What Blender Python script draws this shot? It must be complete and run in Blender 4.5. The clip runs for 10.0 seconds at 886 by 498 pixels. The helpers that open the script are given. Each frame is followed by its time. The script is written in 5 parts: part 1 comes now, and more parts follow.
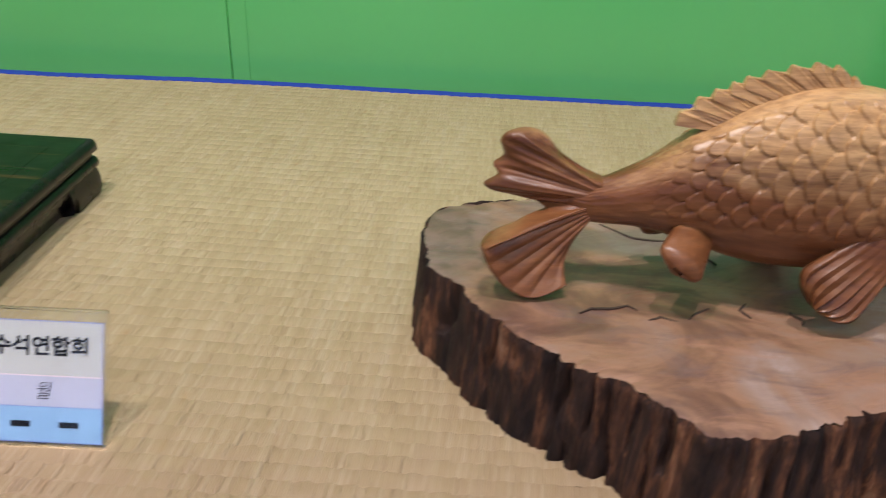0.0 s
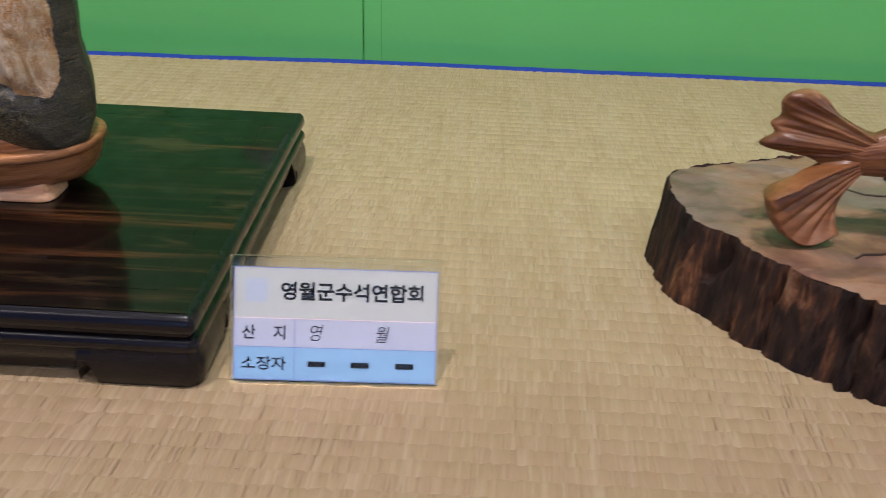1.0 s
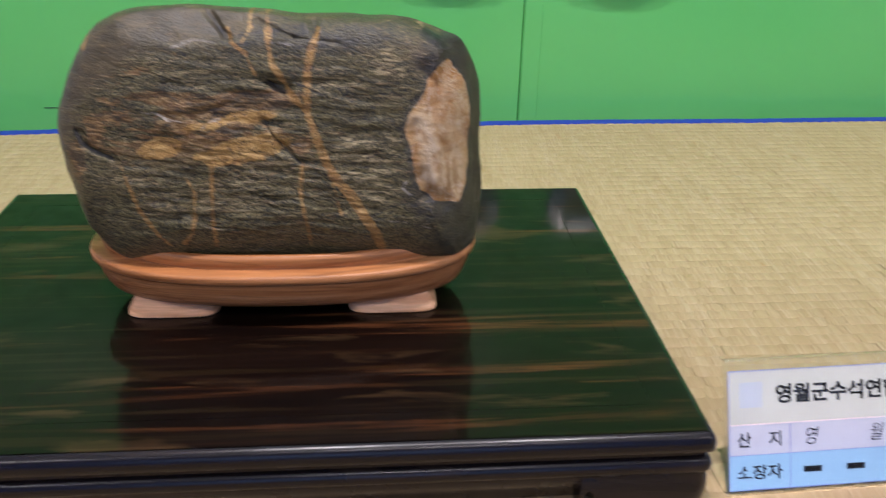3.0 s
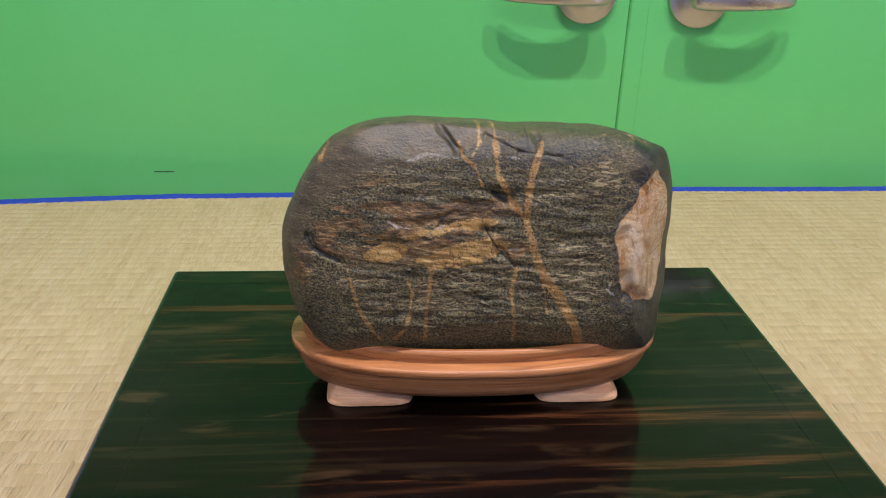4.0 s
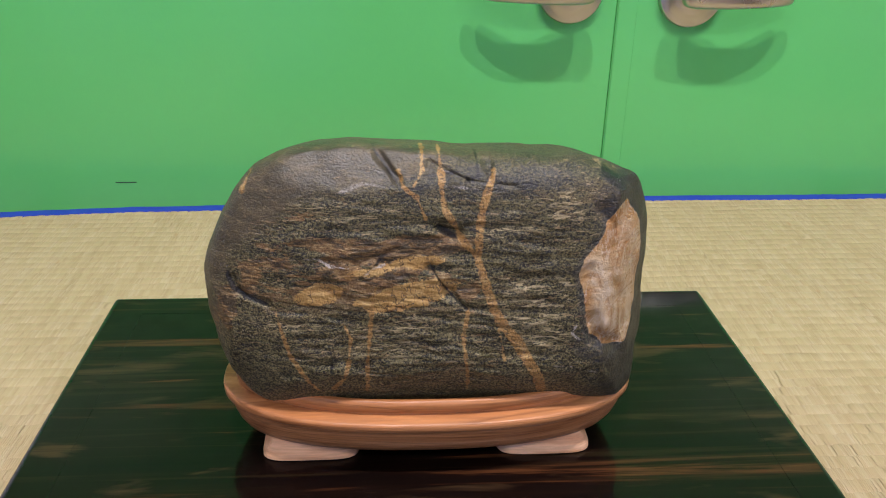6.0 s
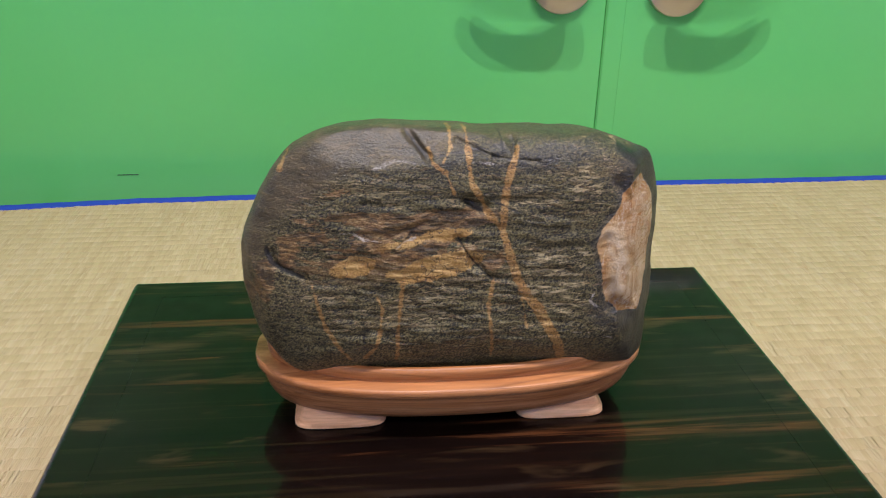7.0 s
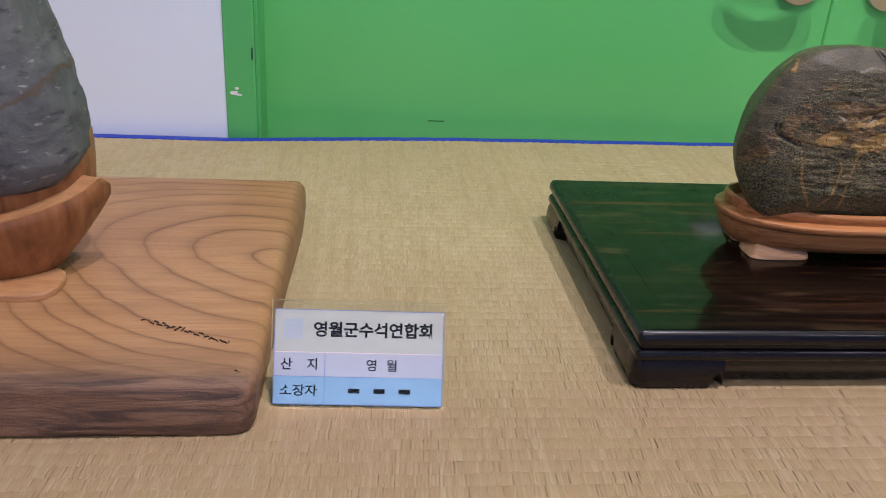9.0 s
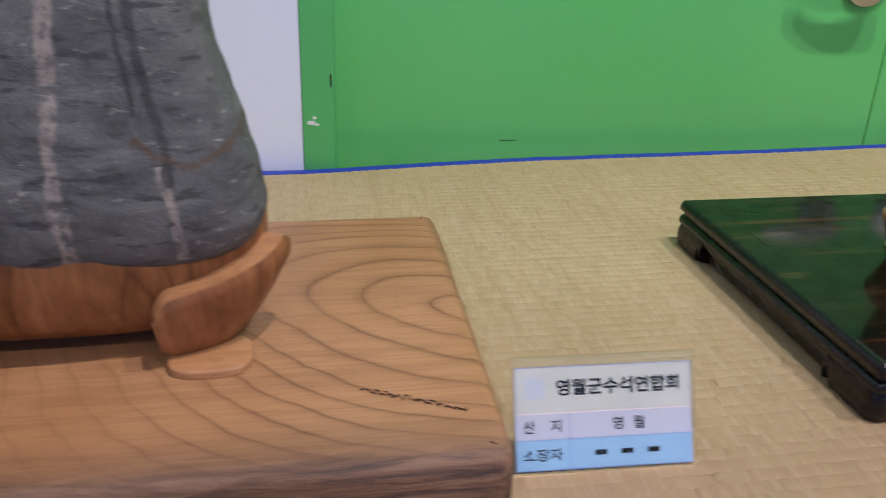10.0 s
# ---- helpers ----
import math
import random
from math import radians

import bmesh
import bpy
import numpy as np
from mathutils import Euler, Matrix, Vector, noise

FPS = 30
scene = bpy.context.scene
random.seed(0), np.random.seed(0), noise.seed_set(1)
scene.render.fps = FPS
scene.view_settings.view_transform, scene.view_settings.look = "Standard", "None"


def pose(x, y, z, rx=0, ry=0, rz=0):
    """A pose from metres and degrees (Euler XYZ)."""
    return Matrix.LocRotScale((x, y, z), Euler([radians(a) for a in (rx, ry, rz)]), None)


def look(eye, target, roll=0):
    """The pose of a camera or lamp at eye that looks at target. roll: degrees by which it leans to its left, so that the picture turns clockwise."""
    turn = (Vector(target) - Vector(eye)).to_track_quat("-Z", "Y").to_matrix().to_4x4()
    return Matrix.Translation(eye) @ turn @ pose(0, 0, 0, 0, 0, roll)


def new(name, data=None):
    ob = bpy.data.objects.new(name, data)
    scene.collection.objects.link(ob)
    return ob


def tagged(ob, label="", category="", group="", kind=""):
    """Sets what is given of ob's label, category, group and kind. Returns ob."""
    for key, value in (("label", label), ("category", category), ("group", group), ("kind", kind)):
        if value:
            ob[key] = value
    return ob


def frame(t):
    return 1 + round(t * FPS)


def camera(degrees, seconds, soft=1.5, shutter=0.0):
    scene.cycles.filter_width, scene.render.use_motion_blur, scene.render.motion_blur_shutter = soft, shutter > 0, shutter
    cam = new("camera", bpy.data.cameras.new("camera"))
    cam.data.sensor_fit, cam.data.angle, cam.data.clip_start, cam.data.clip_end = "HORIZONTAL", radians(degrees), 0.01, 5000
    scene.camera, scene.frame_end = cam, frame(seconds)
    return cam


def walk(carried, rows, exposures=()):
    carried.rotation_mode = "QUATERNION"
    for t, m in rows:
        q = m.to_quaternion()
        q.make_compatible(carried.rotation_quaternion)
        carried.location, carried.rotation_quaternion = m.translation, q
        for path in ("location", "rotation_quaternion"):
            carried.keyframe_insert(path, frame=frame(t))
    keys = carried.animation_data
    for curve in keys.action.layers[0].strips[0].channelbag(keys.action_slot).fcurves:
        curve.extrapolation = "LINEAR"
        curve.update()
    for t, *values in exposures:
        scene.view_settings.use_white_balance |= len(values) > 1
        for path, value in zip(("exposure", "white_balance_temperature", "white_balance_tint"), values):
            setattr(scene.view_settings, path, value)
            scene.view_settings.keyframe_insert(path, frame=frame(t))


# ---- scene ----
cam = camera(55.9, 10.0, 1.0, 0.3)
PATH = [
    (0, (0.72, -0.411, 0.407), (0.638, 1.34, -0.556), 2.5),
    (0.5, (0.593, -0.46, 0.4), (0.527, 1.288, -0.569), 2.5),
    (1, (0.485, -0.484, 0.399), (0.444, 1.258, -0.582), 2.3),
    (1.5, (0.4, -0.438, 0.368), (0.385, 1.302, -0.618), 1.8),
    (2, (0.348, -0.419, 0.374), (0.391, 1.321, -0.61), 1.7),
    (2.5, (0.226, -0.43, 0.39), (0.338, 1.326, -0.561), 1.7),
    (3, (0.079, -0.42, 0.416), (0.232, 1.355, -0.494), 1.25),
    (4.3, (-0.085, -0.41, 0.478), (0.064, 1.402, -0.355), 1.8),
    (4.5, (-0.076, -0.399, 0.472), (0.068, 1.415, -0.357), 1.7),
    (5, (-0.059, -0.375, 0.476), (0.079, 1.442, -0.35), 1.4),
    (5.5, (-0.027, -0.336, 0.472), (0.091, 1.473, -0.373), 1.3),
    (7, (-0.066, -0.371, 0.47), (0.129, 1.422, -0.395), 1.1),
    (7.5, (-0.213, -0.464, 0.463), (-0.02, 1.334, -0.392), 1.2),
    (8, (-0.331, -0.529, 0.448), (-0.175, 1.279, -0.392), 1.9),
    (8.5, (-0.471, -0.611, 0.443), (-0.317, 1.204, -0.384), 3.1),
    (9, (-0.562, -0.66, 0.443), (-0.361, 1.15, -0.382), 3.5),
    (9.5, (-0.616, -0.617, 0.447), (-0.384, 1.188, -0.383), 2.1),
    (10, (-0.802, -0.56, 0.443), (-0.467, 1.238, -0.366), 1.9),
]
walk(cam, [(t, look(eye, target, roll)) for t, eye, target, roll in PATH], [(0, 0.08), (1, -0.03), (2.4, -0.02), (3.0, 0.27), (4.3, 0.32), (5.6, 0.33), (7, 0.32), (7.8, 0.22), (8.5, 0.05), (10, 0.0)])

# ---- light ----
world = bpy.data.worlds.new("world")
scene.world = world
world.use_nodes = True
world.node_tree.nodes["Background"].inputs["Color"].default_value = (0.6, 0.7, 0.9, 1)
world.node_tree.nodes["Background"].inputs["Strength"].default_value = 0.05


def area_lamp(name, place, target, size, size_y, watts, colour):
    data = bpy.data.lights.new(name, "AREA")
    data.shape, data.size, data.size_y, data.energy, data.color = "RECTANGLE", size, size_y, watts, colour
    lamp = new(name, data)
    lamp.matrix_world = look(place, target)
    return lamp


CEILING = 3.0
LAMP = (1.0, 0.922, 0.97)
for lx in (-0.13, 0.73):
    area_lamp("ceiling_lamp", (lx, -0.45, CEILING - 0.03), (lx, -0.45, 0), 0.030, 0.030, 41, LAMP)
# unseen wide lamps, added as soft fill for upright surfaces
for lx in (-2.0, 0.3, 2.6):
    area_lamp("ceiling_fill_lamp", (lx, -2.5, CEILING - 0.03), (lx, -2.5, 0), 1.2, 0.3, 25, LAMP)
# unseen soft blue light, added for fill and blue glints on the plinth
area_lamp("blue_fill_light", (0.0, -4.3, 0.9), (0.0, 0.0, 0.4), 2.6, 1.2, 10, (0.40, 0.62, 1.0))


# ---- materials ----
def put(nt, sock, v):
    if isinstance(v, bpy.types.NodeSocket):
        nt.links.new(v, sock)
    elif isinstance(v, (tuple, list)) and len(v) == 3 and sock.type == "RGBA":
        sock.default_value = (*v, 1)
    else:
        sock.default_value = v


def material(name, colour=(0.5, 0.5, 0.5), rough=0.5, metal=0.0, spec=0.5):
    m = bpy.data.materials.new(name)
    m.use_nodes = True
    nt = m.node_tree
    b = nt.nodes["Principled BSDF"]
    b.inputs["Base Color"].default_value = (*colour, 1)
    b.inputs["Roughness"].default_value = rough
    b.inputs["Metallic"].default_value = metal
    b.inputs["Specular IOR Level"].default_value = spec
    return m, nt, b


def coords(nt, scale=(1, 1, 1), place=(0, 0, 0), turn=(0, 0, 0)):
    tc = nt.nodes.new("ShaderNodeTexCoord")
    mp = nt.nodes.new("ShaderNodeMapping")
    nt.links.new(tc.outputs["Object"], mp.inputs["Vector"])
    mp.inputs["Scale"].default_value = scale
    mp.inputs["Location"].default_value = place
    mp.inputs["Rotation"].default_value = [radians(a) for a in turn]
    return mp.outputs["Vector"]


def split(nt, vec):
    n = nt.nodes.new("ShaderNodeSeparateXYZ")
    nt.links.new(vec, n.inputs[0])
    return n.outputs["X"], n.outputs["Y"], n.outputs["Z"]


def join3(nt, x, y, z):
    n = nt.nodes.new("ShaderNodeCombineXYZ")
    for i, v in enumerate((x, y, z)):
        put(nt, n.inputs[i], v)
    return n.outputs[0]


def noise_tex(nt, vec, scale, detail=4.0, rough=0.5, distort=0.0):
    n = nt.nodes.new("ShaderNodeTexNoise")
    nt.links.new(vec, n.inputs["Vector"])
    n.inputs["Scale"].default_value = scale
    n.inputs["Detail"].default_value = detail
    n.inputs["Roughness"].default_value = rough
    n.inputs["Distortion"].default_value = distort
    return n.outputs["Fac"]


def cell_random(nt, vec):
    n = nt.nodes.new("ShaderNodeTexWhiteNoise")
    n.noise_dimensions = "3D"
    nt.links.new(vec, n.inputs["Vector"])
    return n.outputs["Value"]


def mth(nt, op, a, b=0.0, c=0.0):
    n = nt.nodes.new("ShaderNodeMath")
    n.operation = op
    for i, v in enumerate((a, b, c)):
        put(nt, n.inputs[i], v)
    return n.outputs[0]


def ramp(nt, fac, stops, kind="LINEAR"):
    n = nt.nodes.new("ShaderNodeValToRGB")
    n.color_ramp.interpolation = kind
    el = n.color_ramp.elements
    while len(el) < len(stops):
        el.new(0.5)
    for e, (p, c) in zip(el, stops):
        e.position = p
        e.color = (c, c, c, 1) if isinstance(c, (int, float)) else (*c, 1)
    put(nt, n.inputs["Fac"], fac)
    return n.outputs["Color"]


def mix(nt, fac, a, b, kind="MIX"):
    n = nt.nodes.new("ShaderNodeMix")
    n.data_type, n.blend_type = "RGBA", kind
    put(nt, n.inputs[0], fac)
    put(nt, n.inputs[6], a)
    put(nt, n.inputs[7], b)
    return n.outputs[2]


def bump(nt, bsdf, height, strength, distance, below=None):
    n = nt.nodes.new("ShaderNodeBump")
    n.inputs["Strength"].default_value = strength
    n.inputs["Distance"].default_value = distance
    put(nt, n.inputs["Height"], height)
    if below:
        nt.links.new(below, n.inputs["Normal"])
    nt.links.new(n.outputs[0], bsdf.inputs["Normal"])
    return n.outputs[0]


def painted(name, colour, rough, grain=0.0004, vary=0.06):
    m, nt, b = material(name, colour, rough)
    v = coords(nt)
    dark = tuple(c * (1 - 2 * vary) for c in colour)
    nt.links.new(mix(nt, noise_tex(nt, v, 2.3, 5, 0.6), dark, colour), b.inputs["Base Color"])
    bump(nt, b, noise_tex(nt, v, 260, 3, 0.6), 0.35, grain)
    nt.links.new(ramp(nt, noise_tex(nt, v, 9, 4), [(0.3, rough * 0.8), (0.7, min(1, rough * 1.25))]), b.inputs["Roughness"])
    return m


def rush(single):
    """Woven rush. single: for the separate strands, which bring their own relief."""
    m, nt, b = material("woven_rush_strands" if single else "woven_rush", rough=0.6, spec=0.3)
    v = coords(nt)
    x, y, z = split(nt, v)
    patch = noise_tex(nt, v, 5.5, 5, 0.6)
    col = mix(nt, ramp(nt, patch, [(0.35, 0.0), (0.65, 1.0)]), (0.452, 0.360, 0.192), (0.489, 0.388, 0.216))
    # pinker rush along the front, also darkened to even out the lamps' light
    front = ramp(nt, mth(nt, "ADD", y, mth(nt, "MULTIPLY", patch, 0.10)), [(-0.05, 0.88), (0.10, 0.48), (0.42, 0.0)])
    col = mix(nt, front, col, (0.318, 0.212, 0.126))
    if single:
        geo = nt.nodes.new("ShaderNodeNewGeometry")
        pick = geo.outputs["Random Per Island"]
        long = noise_tex(nt, coords(nt, (1, 0.025, 1)), 95, 3, 0.6)
        col = mix(nt, ramp(nt, long, [(0.36, 0.25), (0.47, 0.0)]), col, (0.31, 0.225, 0.105))
        col = mix(nt, ramp(nt, long, [(0.54, 0.0), (0.68, 0.45)]), col, (0.48, 0.40, 0.255))
        bundle = cell_random(nt, join3(nt, mth(nt, "FLOOR", mth(nt, "DIVIDE", x, 0.0152)), mth(nt, "FLOOR", mth(nt, "DIVIDE", mth(nt, "ADD", y, 0.17), 0.0150)), 3.0))
        col = mix(nt, mth(nt, "MULTIPLY", bundle, 0.32), col, (0.35, 0.27, 0.125))
        col = mix(nt, ramp(nt, pick, [(0.0, 0.22), (0.22, 0.0), (0.85, 0.0), (1.0, 0.22)]), col, (0.28, 0.175, 0.085))
        col = mix(nt, ramp(nt, pick, [(0.30, 0.0), (0.42, 0.38), (0.55, 0.0)]), col, (0.54, 0.44, 0.29))
        fibre = noise_tex(nt, coords(nt, (1, 0.05, 1)), 900, 3)
        col = mix(nt, ramp(nt, fibre, [(0.45, 0.0), (0.75, 0.25)]), col, (0.38, 0.27, 0.13))
        blot = noise_tex(nt, coords(nt, (1, 0.35, 1)), 70, 2)
        col = mix(nt, ramp(nt, blot, [(0.69, 0.0), (0.76, 0.45)]), col, (0.36, 0.21, 0.075))
        # second darkening of the front, offsetting the lamps' stronger light there
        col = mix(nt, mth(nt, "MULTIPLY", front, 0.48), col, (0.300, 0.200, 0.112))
        bump(nt, b, fibre, 0.3, 0.0004)
    else:
        col = mix(nt, 0.12, col, (0.30, 0.20, 0.09))
        bump(nt, b, noise_tex(nt, v, 90, 3), 0.4, 0.001)
    nt.links.new(col, b.inputs["Base Color"])
    return m


def striped_lacquer(name="dark_lacquered_wood", figure=1.0, gloss=1.29):
    m, nt, b = material(name, rough=0.4, spec=0.05)
    v = coords(nt)
    n1 = noise_tex(nt, coords(nt, (1.4, 32, 32)), 1.6, 6, 0.6, 0.8)
    n2 = noise_tex(nt, coords(nt, (4, 150, 150)), 1.5, 4, 0.6, 0.3)
    n3 = noise_tex(nt, coords(nt, (2.6, 15, 15), (3, 1, 0)), 1.3, 3, 0.5, 0.5)
    n4 = noise_tex(nt, coords(nt, (5.5, 30, 30), (7, 2, 0)), 1.2, 4, 0.55, 0.4)
    col = ramp(nt, n1, [(0.34, (0.0016, 0.0009, 0.0009)), (0.52, (0.0036, 0.0016, 0.0013)), (0.59, (0.0075, 0.0028, 0.0016)), (0.655, (0.072, 0.026, 0.0095)), (0.72, (0.014, 0.0050, 0.0028))])
    col = mix(nt, ramp(nt, n3, [(0.40, 0.9), (0.60, 0.0)]), col, (0.005, 0.0025, 0.0018))
    col = mix(nt, ramp(nt, n4, [(0.575, 0.0), (0.66, 0.7)]), col, (0.052, 0.029, 0.013))
    col = mix(nt, ramp(nt, n2, [(0.48, 0.0), (0.72, 0.6)]), col, (0.005, 0.0022, 0.0018))
    n5 = noise_tex(nt, coords(nt, (2.2, 75, 75), (5, 3, 0)), 1.4, 3, 0.5, 0.4)
    col = mix(nt, ramp(nt, n5, [(0.57, 0.0), (0.65, 0.5)]), col, (0.020, 0.012, 0.005))
    col = mix(nt, 1.0 - figure, col, (0.0045, 0.0040, 0.0060))
    nt.links.new(col, b.inputs["Base Color"])
    b.inputs["Coat Weight"].default_value = 0.85
    b.inputs["Coat Roughness"].default_value = 0.09 if figure > 0.5 else 0.22
    b.inputs["Coat IOR"].default_value = gloss
    nt.links.new(ramp(nt, noise_tex(nt, v, 30, 4), [(0.3, 0.3), (0.7, 0.5)]), b.inputs["Roughness"])
    return m


def carved_wood(name, stops, along=(2, 30, 30), rough=0.42, relief=0.0006, scale=1.5, spec=0.4, lines=0.0, pale_top=None):
    m, nt, b = material(name, rough=rough, spec=spec)
    g = noise_tex(nt, coords(nt, along), scale, 6, 0.6, 0.6)
    fine = noise_tex(nt, coords(nt, tuple(6 * a for a in along)), scale, 3, 0.6)
    col = ramp(nt, g, stops)
    col = mix(nt, ramp(nt, fine, [(0.42, 0.22), (0.6, 0.0)]), col, tuple(0.45 * c for c in stops[0][1]))
    if lines:
        slow = noise_tex(nt, coords(nt, tuple(0.55 * a for a in along)), scale, 2, 0.4, 0.5)
        t = mth(nt, "FRACT", mth(nt, "MULTIPLY", slow, lines))
        col = mix(nt, ramp(nt, t, [(0.0, 0.55), (0.10, 0.12), (0.4, 0.0), (0.85, 0.08), (1.0, 0.55)]), col, tuple(0.5 * c for c in stops[0][1]))
    if pale_top:
        # paler towards the upper side of the block, the base colour below
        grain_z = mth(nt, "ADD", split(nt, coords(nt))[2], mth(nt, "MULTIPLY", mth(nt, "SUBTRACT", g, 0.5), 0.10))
        f = mth(nt, "DIVIDE", mth(nt, "SUBTRACT", grain_z, pale_top[0]), pale_top[1] - pale_top[0])
        col = mix(nt, mth(nt, "MULTIPLY", ramp(nt, f, [(0.0, 0.0), (1.0, 0.88)]), ramp(nt, fine, [(0.35, 0.5), (0.6, 1.0)])), col, pale_top[2])
    nt.links.new(col, b.inputs["Base Color"])
    nt.links.new(ramp(nt, fine, [(0.3, rough * 1.25), (0.7, rough * 0.85)]), b.inputs["Roughness"])
    bump(nt, b, fine, 0.3, relief)
    return m


def curve_of(nt, z, points):
    """A smooth function of z through (z, value) points; values between -0.5 and 0.5."""
    low, high = points[0][0], points[-1][0]
    fac = mth(nt, "DIVIDE", mth(nt, "SUBTRACT", z, low), high - low)
    grey = ramp(nt, fac, [((row[0] - low) / (high - low), row[1] + 0.5) for row in points], "CARDINAL")
    return mth(nt, "SUBTRACT", grey, 0.5)


def vein_mask(nt, x, z, wiggle, points, width):
    at = mth(nt, "ADD", curve_of(nt, z, points), mth(nt, "MULTIPLY", wiggle, 0.012))
    off = mth(nt, "ABSOLUTE", mth(nt, "SUBTRACT", x, at))
    line = ramp(nt, mth(nt, "DIVIDE", off, width), [(0.55, 1.0), (0.95, 0.0)])
    inside = mth(nt, "MULTIPLY", mth(nt, "GREATER_THAN", z, points[0][0]), mth(nt, "LESS_THAN", z, points[-1][0]))
    return mth(nt, "MULTIPLY", line, inside)


def blob_mask(nt, parts_of, wiggle, edge=0.25):
    total = None
    for p, centre, size in parts_of:
        d = mth(nt, "POWER", mth(nt, "ABSOLUTE", mth(nt, "DIVIDE", mth(nt, "SUBTRACT", p, centre), size)), 2.0)
        total = d if total is None else mth(nt, "ADD", total, d)
    total = mth(nt, "ADD", total, mth(nt, "MULTIPLY", wiggle, 1.6))
    return ramp(nt, total, [(0.8 - edge, 1.0), (0.8 + 0.0, 0.0)])


def layered_stone():
    m, nt, b = material("layered_dark_stone", rough=0.4, spec=0.5)
    v = coords(nt)
    x, y, z = split(nt, v)

    def times(p, q):
        return mth(nt, "MULTIPLY", p, q)

    wig = mth(nt, "SUBTRACT", noise_tex(nt, coords(nt, (1, 1, 1.8)), 60, 6, 0.72), 0.5)
    tilt = (0, 4, 0)
    wide = noise_tex(nt, coords(nt, (1, 1, 2.2)), 11, 4, 0.55)
    mottle = noise_tex(nt, coords(nt, (1, 1, 2.6), (3, 0, 0), tilt), 48, 6, 0.68, 0.4)
    speck = noise_tex(nt, coords(nt, (1, 1, 1.25)), 560, 2, 0.6)
    grit = noise_tex(nt, v, 1150, 2, 0.6)
    beds = noise_tex(nt, coords(nt, (36, 32, 130), (2, 3, 0), tilt), 1.5, 7, 0.68, 0.9)
    flecks = noise_tex(nt, coords(nt, (110, 90, 430), (4, 0, 1), tilt), 1.35, 4, 0.62, 0.9)
    dashes = noise_tex(nt, coords(nt, (70, 60, 400), (7, 1, 2), (0, 2, 0)), 1.2, 4, 0.62, 1.0)
    # dark ground with salt-and-pepper grain
    col = ramp(nt, mottle, [(0.34, (0.015, 0.0140, 0.0075)), (0.47, (0.036, 0.0325, 0.0135)), (0.56, (0.054, 0.0470, 0.0175)), (0.68, (0.084, 0.0660, 0.022))])
    grainy = ramp(nt, z, [(0.16, 1.0), (0.27, 0.55)])
    col = mix(nt, times(ramp(nt, speck, [(0.52, 0.0), (0.58, 0.8)]), grainy), col, (0.195, 0.163, 0.070))
    col = mix(nt, ramp(nt, speck, [(0.40, 0.95), (0.47, 0.0)]), col, (0.004, 0.0038, 0.0032))
    col = mix(nt, times(ramp(nt, grit, [(0.56, 0.0), (0.62, 0.6)]), grainy), col, (0.25, 0.210, 0.105))
    # dark beds and brown beds
    col = mix(nt, ramp(nt, beds, [(0.33, 0.7), (0.40, 0.0)]), col, (0.0095, 0.0088, 0.0080))
    left = ramp(nt, mth(nt, "ADD", x, mth(nt, "MULTIPLY", wig, 0.06)), [(-0.0, 1.0), (0.05, 0.28)])
    left = times(left, ramp(nt, mth(nt, "ADD", mth(nt, "MULTIPLY", x, -1.0), mth(nt, "MULTIPLY", wig, 0.05)), [(0.105, 1.0), (0.135, 0.15)]))
    high = times(ramp(nt, z, [(0.195, 0.12), (0.215, 1.0)]), ramp(nt, z, [(0.262, 1.0), (0.285, 0.25)]))
    zone = times(left, high)
    rich = ramp(nt, flecks, [(0.38, (0.095, 0.046, 0.015)), (0.50, (0.20, 0.105, 0.036)), (0.64, (0.36, 0.235, 0.10))])
    col = mix(nt, times(zone, ramp(nt, mth(nt, "ADD", times(beds, 0.55), times(wide, 0.45)), [(0.54, 0.0), (0.57, 0.8)])), col, rich)
    def field(name, soft, wander, reach=0.0):
        """A mineral's outline, in millimetres inwards, roughened at its edge."""
        at = nt.nodes.new("ShaderNodeAttribute")
        at.attribute_name = name
        edge = mth(nt, "ADD", at.outputs["Fac"], mth(nt, "MULTIPLY", wig, wander))
        return ramp(nt, mth(nt, "ADD", mth(nt, "MULTIPLY", edge, 1.0 / soft), 0.5 + reach), [(0.0, 0.0), (1.0, 1.0)])

    # thin pale flecks that follow the bedding
    cluster = ramp(nt, wide, [(0.46, 0.0), (0.56, 0.9)])
    fleck_col = ramp(nt, mottle, [(0.40, (0.20, 0.12, 0.048)), (0.60, (0.37, 0.285, 0.15))])
    col = mix(nt, times(ramp(nt, mth(nt, "ADD", cluster, times(zone, 0.7)), [(0.0, 0.05), (1.0, 1.0)]), ramp(nt, flecks, [(0.605, 0.0), (0.625, 0.9)])), col, fleck_col)
    col = mix(nt, times(field("pale", 6.0, 8.0), ramp(nt, dashes, [(0.55, 0.0), (0.57, 0.95)])), col, (0.33, 0.262, 0.140))
    brown = mix(nt, ramp(nt, beds, [(0.44, 0.85), (0.52, 0.0)]), rich, (0.022, 0.016, 0.011))
    col = mix(nt, times(field("brown", 1.2, 20.0), 0.75), col, brown)
    # ochre slabs crossed by dark hairlines
    shard = mth(nt, "ABSOLUTE", mth(nt, "SUBTRACT", noise_tex(nt, coords(nt, (70, 60, 40), (0, 0, 0), (0, 40, 0)), 1.4, 3, 0.6), 0.5))
    ochre = ramp(nt, mottle, [(0.36, (0.24, 0.125, 0.034)), (0.48, (0.37, 0.215, 0.062)), (0.64, (0.48, 0.315, 0.115))])
    ochre = mix(nt, ramp(nt, shard, [(0.006, 0.8), (0.016, 0.0)]), ochre, (0.035, 0.020, 0.010))
